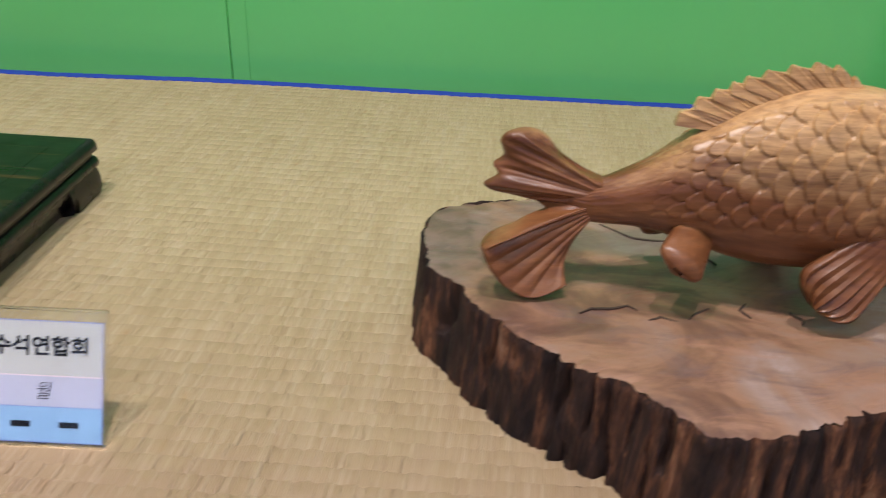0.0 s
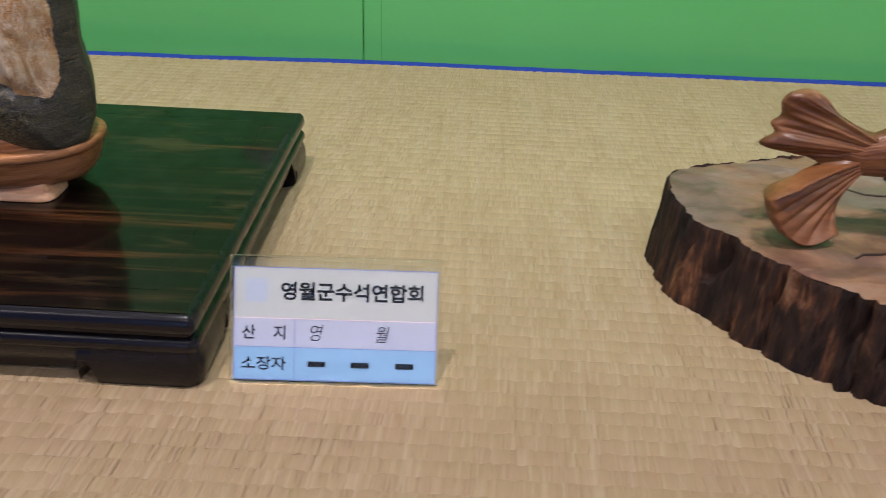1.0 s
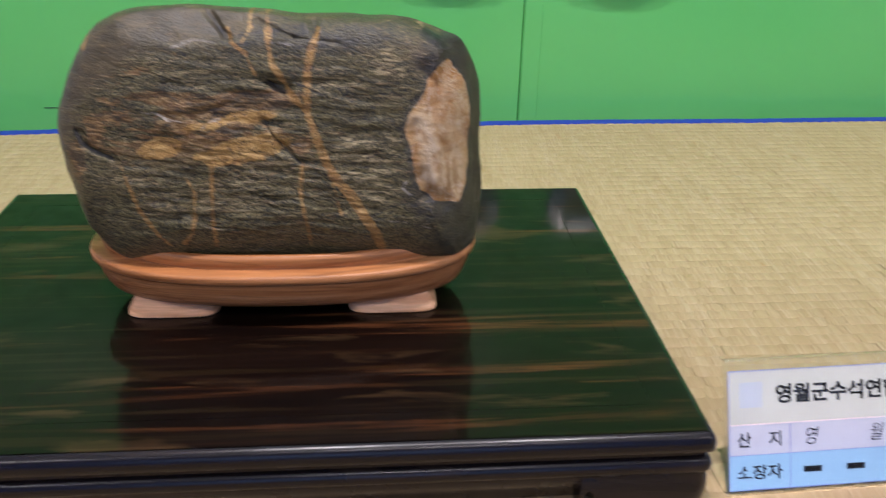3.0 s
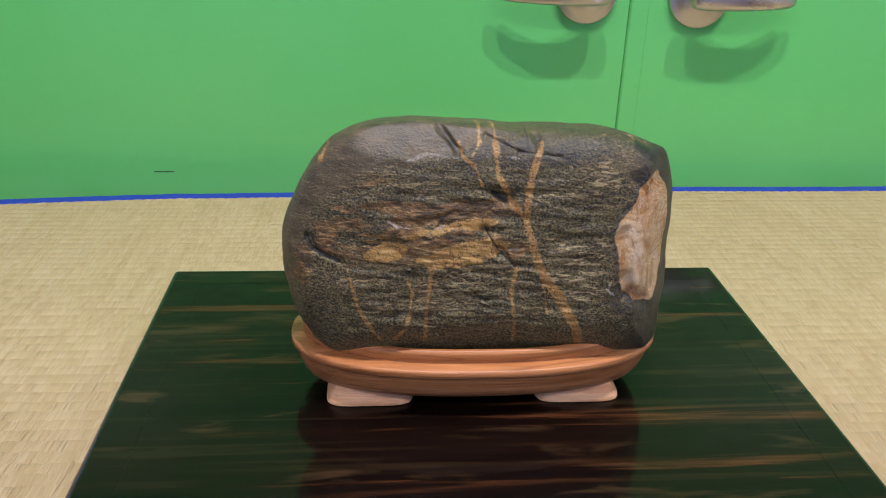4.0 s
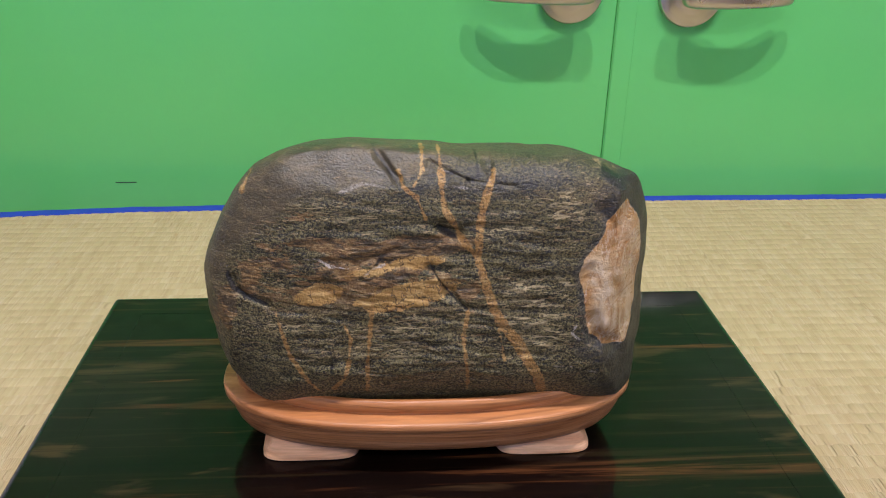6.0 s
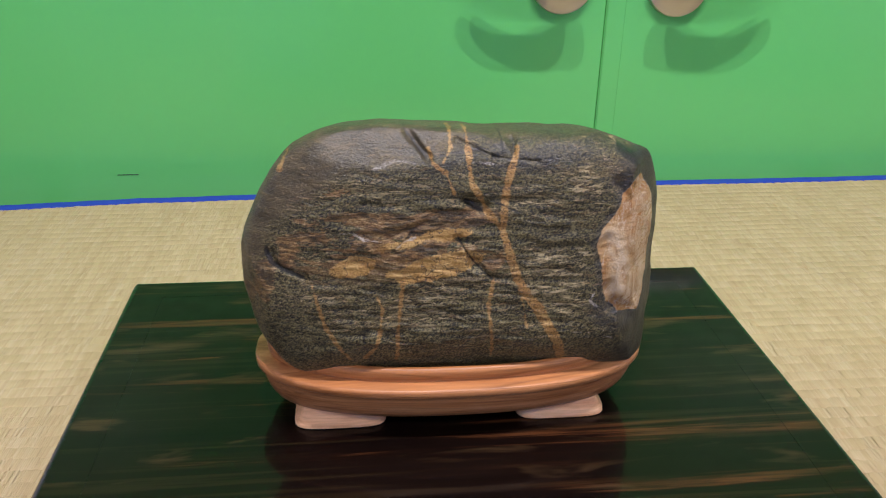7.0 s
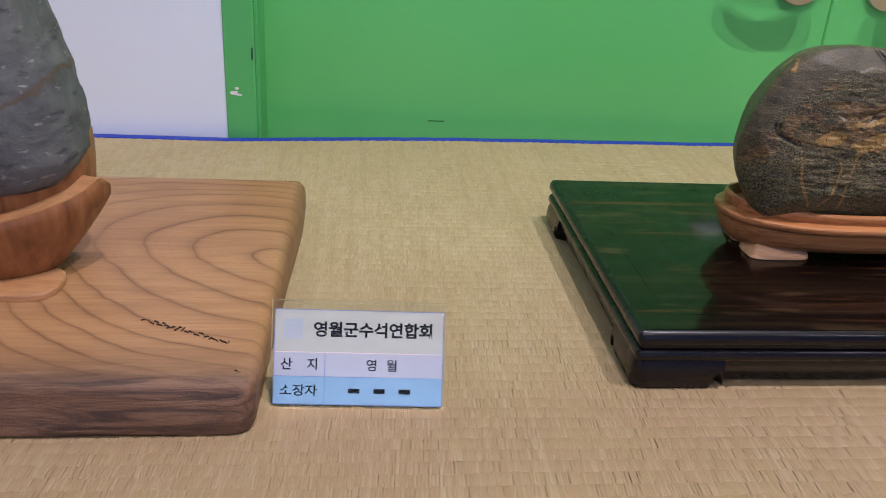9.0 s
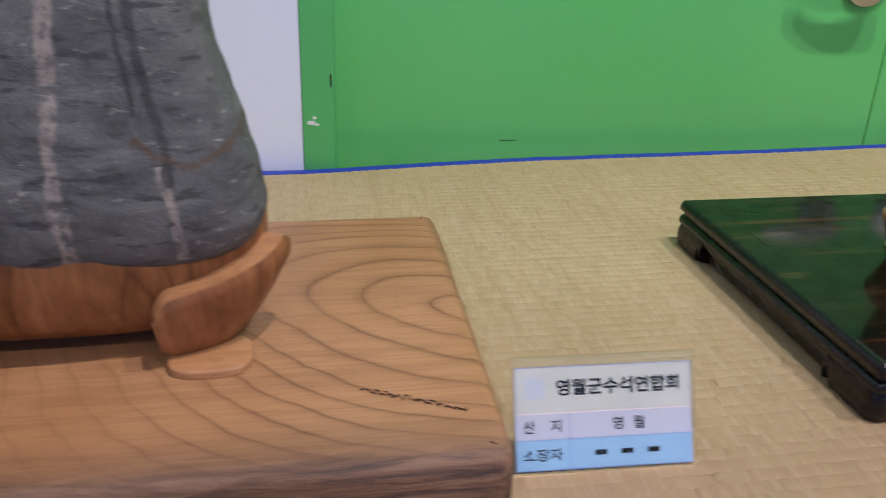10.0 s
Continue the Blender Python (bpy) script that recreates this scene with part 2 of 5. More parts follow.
    col = mix(nt, times(field("ochre", 0.7, 16.0), ramp(nt, beds, [(0.34, 0.2), (0.40, 0.97)])), col, ochre)
    # thin white seams along the broken ledges, and painted glints along a ridge
    col = mix(nt, times(field("seam_glint", 0.7, 7.0), ramp(nt, speck, [(0.40, 0.2), (0.52, 0.9)])), col, (0.42, 0.38, 0.33))
    # the water-worn top and the left end: smoother and browner
    fall = mth(nt, "MULTIPLY", mth(nt, "MINIMUM", mth(nt, "MAXIMUM", mth(nt, "SUBTRACT", -0.070, x), 0.0), 0.06), 0.75)
    rise = mth(nt, "MULTIPLY", mth(nt, "MINIMUM", mth(nt, "MAXIMUM", mth(nt, "ADD", x, 0.035), 0.0), 0.05), 0.30)
    worn = ramp(nt, mth(nt, "SUBTRACT", mth(nt, "ADD", mth(nt, "ADD", z, fall), mth(nt, "MULTIPLY", wig, 0.030)), rise), [(0.275, 0.0), (0.287, 0.9)])
    ends = ramp(nt, mth(nt, "ADD", mth(nt, "MULTIPLY", x, -1.0), mth(nt, "ADD", mth(nt, "MULTIPLY", wig, 0.03), mth(nt, "MULTIPLY", z, 0.38))), [(0.212, 0.0), (0.222, 0.75)])
    worn = mth(nt, "MAXIMUM", worn, ends)
    smooth_col = ramp(nt, mottle, [(0.34, (0.036, 0.029, 0.0175)), (0.50, (0.070, 0.0545, 0.0310)), (0.66, (0.118, 0.087, 0.046))])
    smooth_col = mix(nt, ramp(nt, flecks, [(0.62, 0.0), (0.65, 0.5)]), smooth_col, (0.23, 0.16, 0.08))
    col = mix(nt, times(worn, 0.85), col, smooth_col)
    blue = times(field("slate", 8.0, 10.0), ramp(nt, beds, [(0.40, 0.85), (0.56, 0.25)]))
    col = mix(nt, blue, col, (0.021, 0.021, 0.025))
    # tan veins and dark cracks
    tan = ramp(nt, mottle, [(0.36, (0.19, 0.092, 0.024)), (0.50, (0.33, 0.180, 0.052)), (0.66, (0.43, 0.275, 0.100))])
    tan = mix(nt, ramp(nt, speck, [(0.40, 0.5), (0.48, 0.0)]), tan, (0.09, 0.050, 0.018))
    col = mix(nt, times(field("vein", 0.8, 7.0), ramp(nt, speck, [(0.34, 0.45), (0.48, 0.95)])), col, tan)
    col = mix(nt, times(field("crack", 0.8, 4.0), 0.9), col, (0.0045, 0.0042, 0.004))
    # the right end is dark and close-grained
    dark_end = ramp(nt, mth(nt, "ADD", x, mth(nt, "MULTIPLY", wig, 0.03)), [(0.112, 0.0), (0.132, 0.72)])
    col = mix(nt, dark_end, col, ramp(nt, mottle, [(0.36, (0.010, 0.0098, 0.0075)), (0.62, (0.036, 0.033, 0.020))]))
    # quartz on the right end
    quartz = field("quartz", 0.9, 8.0)
    qn = noise_tex(nt, coords(nt, (1, 1, 0.55)), 34, 7, 0.72, 1.2)
    qc = ramp(nt, qn, [(0.32, (0.17, 0.065, 0.020)), (0.43, (0.37, 0.190, 0.066)), (0.53, (0.46, 0.28, 0.118)), (0.61, (0.53, 0.37, 0.20)), (0.72, (0.66, 0.55, 0.41))])
    qc = mix(nt, ramp(nt, mth(nt, "ABSOLUTE", mth(nt, "SUBTRACT", noise_tex(nt, coords(nt, (60, 60, 26), (0, 0, 0), (0, -18, 0)), 1.5, 5, 0.65, 0.8), 0.5)), [(0.0, 0.6), (0.022, 0.0)]), qc, (0.66, 0.57, 0.45))
    qc = mix(nt, times(field("quartz", 9.0, 26.0, -0.75), ramp(nt, qn, [(0.40, 0.0), (0.55, 0.75)])), qc, (0.62, 0.50, 0.345))
    qc = mix(nt, ramp(nt, mth(nt, "ABSOLUTE", mth(nt, "SUBTRACT", qn, 0.47)), [(0.0, 0.5), (0.010, 0.0)]), qc, (0.15, 0.068, 0.028))
    col = mix(nt, times(field("quartz", 4.0, 8.0, 0.9), 0.6), col, ramp(nt, speck, [(0.42, (0.008, 0.008, 0.0085)), (0.60, (0.075, 0.073, 0.070))]))
    col = mix(nt, quartz, col, qc)
    nt.links.new(col, b.inputs["Base Color"])
    gloss = mth(nt, "ADD", times(worn, 0.06), mth(nt, "ADD", times(quartz, 0.18), times(blue, 0.14)))
    nt.links.new(mth(nt, "SUBTRACT", ramp(nt, mottle, [(0.3, 0.40), (0.7, 0.56)]), gloss), b.inputs["Roughness"])
    calm = times(mth(nt, "SUBTRACT", 1.0, times(worn, 0.45)), mth(nt, "SUBTRACT", 1.0, times(quartz, 0.35)))
    step = ramp(nt, beds, [(0.38, 0.0), (0.42, 0.45), (0.52, 0.5), (0.55, 1.0)])
    zero = bump(nt, b, times(step, calm), 0.25, 0.0008)
    first = bump(nt, b, times(flecks, calm), 0.22, 0.0009, zero)
    second = bump(nt, b, mth(nt, "ADD", times(mottle, calm), times(qn, mth(nt, "MULTIPLY", quartz, 2.0))), 0.5, 0.003, first)
    bump(nt, b, times(speck, calm), 0.9, 0.0010, second)
    return m


def grey_stone():
    m, nt, b = material("grey_stone", rough=0.7, spec=0.2)
    v = coords(nt)
    x, y, z = split(nt, v)
    wig = mth(nt, "SUBTRACT", noise_tex(nt, v, 40, 4, 0.65), 0.5)
    n1 = noise_tex(nt, coords(nt, (9, 9, 16)), 1.6, 7, 0.65, 0.6)
    col = ramp(nt, n1, [(0.3, (0.060, 0.062, 0.063)), (0.5, (0.112, 0.114, 0.112)), (0.7, (0.165, 0.164, 0.158))])
    flat = noise_tex(nt, coords(nt, (38, 38, 95)), 1.5, 4, 0.6)
    col = mix(nt, ramp(nt, flat, [(0.62, 0.0), (0.70, 0.6)]), col, (0.34, 0.32, 0.29))
    col = mix(nt, ramp(nt, noise_tex(nt, coords(nt, (20, 20, 80), (5, 2, 0)), 1.4, 5), [(0.34, 0.8), (0.41, 0.0)]), col, (0.05, 0.05, 0.052))
    pale = ((((0.0, 0.038), (0.06, 0.034), (0.13, 0.037), (0.20, 0.041), (0.40, 0.05)), 0.0080), (((0.0, 0.124), (0.05, 0.118), (0.082, 0.114)), 0.0054))
    for points, width in pale:
        blotch = ramp(nt, noise_tex(nt, coords(nt, (1, 1, 0.7)), 95, 5, 0.7), [(0.40, 0.05), (0.54, 0.85)])
        col = mix(nt, mth(nt, "MULTIPLY", vein_mask(nt, x, z, wig, points, width), blotch), col, (0.33, 0.285, 0.25))
    for points, width in ((((0.065, 0.119), (0.10, 0.116), (0.135, 0.106), (0.20, 0.098), (0.30, 0.094)), 0.0048), (((0.12, 0.096), (0.18, 0.088), (0.3, 0.082)), 0.0028)):
        col = mix(nt, mth(nt, "MULTIPLY", vein_mask(nt, x, z, wig, points, width), 0.8), col, (0.045, 0.043, 0.046))
    arc = mth(nt, "SQRT", mth(nt, "ADD", mth(nt, "POWER", mth(nt, "SUBTRACT", x, 0.135), 2.0), mth(nt, "POWER", mth(nt, "SUBTRACT", z, 0.125), 2.0)))
    ring = ramp(nt, mth(nt, "ABSOLUTE", mth(nt, "SUBTRACT", arc, mth(nt, "ADD", 0.044, mth(nt, "MULTIPLY", wig, 0.02)))), [(0.0012, 0.8), (0.003, 0.0)])
    ring = mth(nt, "MULTIPLY", ring, mth(nt, "LESS_THAN", z, 0.105))
    col = mix(nt, ring, col, (0.10, 0.065, 0.04))
    nt.links.new(col, b.inputs["Base Color"])
    first = bump(nt, b, n1, 0.5, 0.006)
    bump(nt, b, noise_tex(nt, v, 220, 5, 0.65), 0.5, 0.0016, first)
    return m


def ringed_board():
    m, nt, b = material("ringed_board", rough=0.48, spec=0.4)
    v = coords(nt)
    x, y, z = split(nt, v)
    wig = mth(nt, "SUBTRACT", noise_tex(nt, coords(nt, (3.0, 6.0, 6.0)), 2.0, 3, 0.45), 0.5)
    # growth rings: long tongues round a heart near the board's end, their axis rising a little
    ex = mth(nt, "SUBTRACT", 0.315, x)
    ey = mth(nt, "SUBTRACT", mth(nt, "ADD", y, 0.006), mth(nt, "MULTIPLY", mth(nt, "MULTIPLY", ex, 0.30), mth(nt, "MINIMUM", mth(nt, "MAXIMUM", mth(nt, "ADD", mth(nt, "MULTIPLY", y, 5.0), 1.15), 0.1), 1.0)))
    ex = mth(nt, "MULTIPLY", mth(nt, "MAXIMUM", ex, 0.0), 0.66)
    d = mth(nt, "SQRT", mth(nt, "ADD", mth(nt, "MULTIPLY", ex, ex), mth(nt, "MULTIPLY", ey, ey)))
    d = mth(nt, "ADD", d, mth(nt, "MULTIPLY", wig, 0.030))
    d = mth(nt, "ADD", d, mth(nt, "MULTIPLY", z, 0.12))
    phase = mth(nt, "ADD", mth(nt, "MULTIPLY", d, 27.0), mth(nt, "MULTIPLY", mth(nt, "MAXIMUM", mth(nt, "SUBTRACT", d, 0.17), 0.0), 26.0))
    t = mth(nt, "FRACT", phase)
    line = ramp(nt, t, [(0.0, 0.95), (0.05, 0.42), (0.20, 0.16), (0.50, 0.0), (0.86, 0.08), (0.955, 0.45), (1.0, 0.95)])
    line = mth(nt, "MULTIPLY", line, ramp(nt, noise_tex(nt, coords(nt, (2, 9, 9), (1, 4, 0)), 2.0, 3), [(0.36, 0.65), (0.55, 1.0)]))
    line = mth(nt, "MULTIPLY", line, ramp(nt, mth(nt, "ADD", x, 0.5), [(0.50, 0.45), (0.62, 1.0)]))
    line = mth(nt, "MULTIPLY", line, 0.82)
    faint = ramp(nt, mth(nt, "FRACT", mth(nt, "MULTIPLY", phase, 4.0)), [(0.0, 0.08), (0.3, 0.0), (0.8, 0.0), (1.0, 0.08)])
    line = mth(nt, "MAXIMUM", line, faint)
    patch = noise_tex(nt, v, 6, 5, 0.6)
    streak = noise_tex(nt, coords(nt, (2.2, 26, 26), (2, 0, 0)), 1.6, 4, 0.6, 0.7)
    col = mix(nt, ramp(nt, patch, [(0.35, 0.0), (0.65, 1.0)]), (0.355, 0.170, 0.072), (0.430, 0.228, 0.106))
    col = mix(nt, ramp(nt, streak, [(0.40, 0.25), (0.55, 0.0)]), col, (0.20, 0.092, 0.043))
    col = mix(nt, ramp(nt, streak, [(0.56, 0.0), (0.70, 0.3)]), col, (0.38, 0.205, 0.10))
    col = mix(nt, line, col, (0.120, 0.042, 0.018))
    fine = noise_tex(nt, coords(nt, (12, 240, 240)), 1.5, 3)
    col = mix(nt, ramp(nt, fine, [(0.45, 0.0), (0.75, 0.35)]), col, (0.17, 0.082, 0.040))
    front = ramp(nt, mth(nt, "ADD", mth(nt, "MULTIPLY", y, -1.0), mth(nt, "MULTIPLY", wig, 0.03)), [(0.165, 0.0), (0.208, 0.30), (0.234, 0.88)])
    live = noise_tex(nt, coords(nt, (5, 46, 46)), 1.8, 8, 0.72, 1.0)
    col = mix(nt, front, col, ramp(nt, live, [(0.34, (0.036, 0.020, 0.015)), (0.46, (0.100, 0.052, 0.034)), (0.56, (0.155, 0.083, 0.052)), (0.68, (0.23, 0.130, 0.080))]))
    # darkness of the hollow in the front edge, put into the colour
    hollow_dark = blob_mask(nt, [(x, 0.21, 0.12), (mth(nt, "ADD", y, mth(nt, "MULTIPLY", x, -0.10)), -0.262, 0.014)], mth(nt, "SUBTRACT", live, 0.5), 0.5)
    col = mix(nt, mth(nt, "MULTIPLY", hollow_dark, ramp(nt, live, [(0.42, 0.75), (0.54, 0.05)])), col, (0.048, 0.028, 0.024))
    end_grain = ramp(nt, mth(nt, "ADD", x, 0.5), [(0.800, 0.0), (0.812, 0.55)])
    col = mix(nt, end_grain, col, ramp(nt, noise_tex(nt, coords(nt, (40, 6, 60)), 1.5, 5, 0.6), [(0.35, (0.10, 0.048, 0.024)), (0.65, (0.21, 0.105, 0.052))]))
    nt.links.new(col, b.inputs["Base Color"])
    nt.links.new(ramp(nt, patch, [(0.3, 0.4), (0.7, 0.55)]), b.inputs["Roughness"])
    first = bump(nt, b, fine, 0.25, 0.0004)
    second = bump(nt, b, line, -0.15, 0.0006, first)
    bump(nt, b, mth(nt, "MULTIPLY", live, front), 0.6, 0.004, second)
    return m


def log_face():
    m, nt, b = material("sawn_log_face", rough=0.45, spec=0.5)
    v = coords(nt)
    x, y, z = split(nt, v)
    n1 = noise_tex(nt, coords(nt, (1, 1.5, 1)), 8, 6, 0.6, 0.9)
    n2 = noise_tex(nt, coords(nt, (1, 2.2, 1), (2, 0, 0), (0, 0, 25)), 17, 5, 0.6, 0.9)
    n3 = noise_tex(nt, v, 60, 4, 0.6, 0.4)
    col = ramp(nt, n1, [(0.30, (0.10, 0.050, 0.034)), (0.42, (0.175, 0.090, 0.052)), (0.50, (0.29, 0.158, 0.088)), (0.60, (0.29, 0.188, 0.130)), (0.72, (0.40, 0.310, 0.262))])
    col = mix(nt, ramp(nt, n2, [(0.54, 0.0), (0.68, 0.6)]), col, (0.15, 0.10, 0.085))
    col = mix(nt, ramp(nt, n2, [(0.30, 0.55), (0.42, 0.0)]), col, (0.38, 0.205, 0.12))
    col = mix(nt, ramp(nt, n3, [(0.56, 0.0), (0.72, 0.35)]), col, (0.15, 0.075, 0.05))
    worn = blob_mask(nt, [(x, -0.235, 0.085), (y, 0.06, 0.13)], mth(nt, "SUBTRACT", n2, 0.5), 0.5)
    col = mix(nt, mth(nt, "MULTIPLY", worn, 0.75), col, ramp(nt, n3, [(0.4, (0.085, 0.060, 0.045)), (0.6, (0.19, 0.135, 0.10))]))
    # grey-green shade of the fish, painted into the cut face
    grey = blob_mask(nt, [(x, -0.02, 0.11), (y, 0.075, 0.035)], mth(nt, "SUBTRACT", n1, 0.5), 0.3)
    col = mix(nt, mth(nt, "MULTIPLY", grey, 0.65), col, (0.16, 0.135, 0.095))
    nt.links.new(col, b.inputs["Base Color"])
    nt.links.new(ramp(nt, n3, [(0.35, 0.34), (0.65, 0.55)]), b.inputs["Roughness"])
    first = bump(nt, b, n2, 0.5, 0.004)
    bump(nt, b, n3, 0.3, 0.0012, first)
    return m


def bark():
    m, nt, b = material("rough_bark", rough=0.8, spec=0.25)
    v = coords(nt)
    n1 = noise_tex(nt, coords(nt, (26, 26, 4)), 1.6, 7, 0.7, 0.5)
    n2 = noise_tex(nt, coords(nt, (1, 1, 0.4)), 130, 5, 0.65)
    col = ramp(nt, n1, [(0.40, (0.012, 0.007, 0.0058)), (0.50, (0.042, 0.021, 0.013)), (0.56, (0.104, 0.042, 0.020)), (0.61, (0.20, 0.086, 0.039)), (0.70, (0.32, 0.185, 0.100))])
    col = mix(nt, ramp(nt, n2, [(0.35, 0.6), (0.55, 0.0)]), col, (0.02, 0.012, 0.009))
    nt.links.new(col, b.inputs["Base Color"])
    first = bump(nt, b, n1, 0.7, 0.004)
    bump(nt, b, n2, 0.9, 0.003, first)
    return m


GREEN = painted("green_gloss_paint", (0.140, 0.58, 0.165), 0.20)
GREEN_FRAME = painted("green_frame_paint", (0.10, 0.48, 0.14), 0.36)
WHITE = painted("white_wall_paint", (0.80, 0.86, 0.97), 0.7)
# colour of an unseen wall, blue so the plinth's edges reflect it
BLUE_WALL = painted("blue_reflection_wall_paint", (0.14, 0.23, 0.60), 0.8)
# unseen ceiling and side walls, tinted blue to cool the bounced light
PLASTER = painted("plain_plaster", (0.64, 0.68, 0.76), 0.85)
FLOORING = painted("grey_floor_covering", (0.32, 0.31, 0.29), 0.5)
CHIP = painted("bare_filler", (0.80, 0.79, 0.80), 0.8)
SCUFF, _, _ = material("dark_scuff", (0.02, 0.05, 0.03), 0.8)
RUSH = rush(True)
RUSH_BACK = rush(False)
BLUE = painted("blue_cloth_binding", (0.012, 0.045, 0.42), 0.65, 0.0006)
TABLE_WOOD = carved_wood("table_laminate", [(0.3, (0.30, 0.22, 0.14)), (0.7, (0.42, 0.32, 0.22))])
LACQUER = striped_lacquer()
LACQUER_EDGE = striped_lacquer("black_lacquered_moulding", 0.25, 1.42)
PALE_WOOD = carved_wood("pale_pink_wood", [(0.32, (0.27, 0.090, 0.026)), (0.44, (0.47, 0.185, 0.062)), (0.58, (0.55, 0.240, 0.090)), (0.72, (0.60, 0.300, 0.135))], (3, 25, 110), 0.34, lines=9.0)
BARE_WOOD = carved_wood("bare_pale_wood", [(0.32, (0.70, 0.330, 0.150)), (0.5, (0.82, 0.450, 0.235)), (0.7, (0.86, 0.52, 0.30))], (6, 40, 90), 0.6)
RED_WOOD = carved_wood("oiled_red_brown_wood", [(0.3, (0.145, 0.050, 0.017)), (0.46, (0.295, 0.112, 0.040)), (0.58, (0.375, 0.157, 0.060)), (0.72, (0.46, 0.215, 0.090))], (16, 16, 3.5), 0.36, lines=6.0)
FISH_WOOD = carved_wood("carved_brown_wood", [(0.3, (0.112, 0.036, 0.011)), (0.5, (0.215, 0.080, 0.027)), (0.7, (0.34, 0.150, 0.057))], (4, 18, 30), 0.31, lines=3.0, pale_top=(0.172, 0.214, (0.64, 0.385, 0.160)))
PALE_RED = carved_wood("oiled_light_brown_wood", [(0.3, (0.32, 0.145, 0.058)), (0.5, (0.44, 0.215, 0.096)), (0.7, (0.51, 0.270, 0.130))], (4, 14, 26), 0.45)
STONE = layered_stone()
GREY_STONE = grey_stone()
BOARD = ringed_board()
LOG_FACE = log_face()
BARK = bark()
METAL = painted("satin_nickel", (0.66, 0.61, 0.58), 0.30)
METAL.node_tree.nodes["Principled BSDF"].inputs["Metallic"].default_value = 1.0
DARK_METAL, _, _ = material("dark_key_slot", (0.03, 0.03, 0.03), 0.4, 0.6)
PAPER = painted("lilac_white_paper", (0.305, 0.312, 0.385), 0.8, 0.0001, 0.02)
PAPER_CREAM = painted("cream_paper", (0.33, 0.332, 0.31), 0.8, 0.0001, 0.02)
PAPER_BLUE = painted("light_blue_paper", (0.16, 0.285, 0.435), 0.8, 0.0001, 0.03)
EMBLEM = painted("pale_blue_emblem", (0.285, 0.315, 0.375), 0.8, 0.0001, 0.02)
INK, _, _ = material("black_ink", (0.006, 0.006, 0.008), 0.8, 0.0, 0.1)
BLUE_LINE, _, _ = material("thin_blue_line", (0.10, 0.13, 0.32), 0.7)
PINK_LINE, _, _ = material("thin_pink_line", (0.60, 0.42, 0.46), 0.7)
WOOD_INK, _, _ = material("brown_black_ink", (0.055, 0.032, 0.020), 0.7)
ACRYLIC, _ant, _ab = material("clear_acrylic", (0.97, 0.99, 0.98), 0.03)
_ab.inputs["Transmission Weight"].default_value = 1.0
_ab.inputs["IOR"].default_value = 1.2


# ---- building helpers ----
def mesh_of(name, verts, faces, smooth=True):
    me = bpy.data.meshes.new(name)
    me.from_pydata([tuple(v) for v in verts], [], [tuple(f) for f in faces])
    me.update()
    bm = bmesh.new()
    bm.from_mesh(me)
    bmesh.ops.recalc_face_normals(bm, faces=bm.faces)
    bm.to_mesh(me)
    bm.free()
    if smooth:
        me.polygons.foreach_set("use_smooth", [True] * len(me.polygons))
        me.set_sharp_from_angle(angle=radians(48))
    return me


def thing(name, label, category, place=(0, 0, 0), turn=(0, 0, 0), group="", kind=""):
    ob = new(name)
    ob.matrix_basis = pose(*place, *turn)
    return tagged(ob, label, category, group, kind)


def part(name, me, mat, parent, label=""):
    """One mesh object under a thing or a part; me is a mesh or a bmesh."""
    if isinstance(me, bmesh.types.BMesh):
        bm, me = me, bpy.data.meshes.new(name)
        bm.to_mesh(me)
        bm.free()
    if not me.materials:
        me.materials.append(mat)
    ob = new(name, me)
    ob.parent = parent
    if label:
        ob["label"] = label
    return ob


def solo(name, me, mat, label, category, kind="", group=""):
    if isinstance(me, bmesh.types.BMesh):
        bm, me = me, bpy.data.meshes.new(name)
        bm.to_mesh(me)
        bm.free()
    me.materials.append(mat)
    return tagged(new(name, me), label, category, group, kind)


def box(lo, hi, bevel=0.0, segments=2, bm=None):
    own = bmesh.new()
    bmesh.ops.create_cube(own, size=1)
    for v in own.verts:
        v.co = Vector([l + (c + 0.5) * (h - l) for c, l, h in zip(v.co, lo, hi)])
    if bevel:
        bmesh.ops.bevel(own, geom=own.edges[:], offset=bevel, segments=segments, profile=0.5, affect="EDGES")
    if bm is None:
        return own
    me = bpy.data.meshes.new("tmp")
    own.to_mesh(me)
    own.free()
    bm.from_mesh(me)
    bpy.data.meshes.remove(me)
    return bm


def rounded_outline(a, b, n=3.0, count=96):
    """A superellipse as (x, y) points."""
    out = []
    for i in range(count):
        t = 2 * math.pi * i / count
        c, s = math.cos(t), math.sin(t)
        out.append((a * math.copysign(abs(c) ** (2 / n), c), b * math.copysign(abs(s) ** (2 / n), s)))
    return out


def rounded_rect(x0, y0, x1, y1, r, steps=6, sides=14):
    pts = []
    for cx, cy, a0 in ((x1 - r, y1 - r, 0), (x0 + r, y1 - r, 90), (x0 + r, y0 + r, 180), (x1 - r, y0 + r, 270)):
        for k in range(steps + 1):
            a = radians(a0 + 90 * k / steps)
            pts.append((cx + r * math.cos(a), cy + r * math.sin(a)))
    out = []
    for i, p in enumerate(pts):
        q = pts[(i + 1) % len(pts)]
        d = math.hypot(q[0] - p[0], q[1] - p[1])
        n = max(1, int(d / 0.012)) if d > 0.02 else 1
        for k in range(n):
            out.append((p[0] + (q[0] - p[0]) * k / n, p[1] + (q[1] - p[1]) * k / n))
    return out


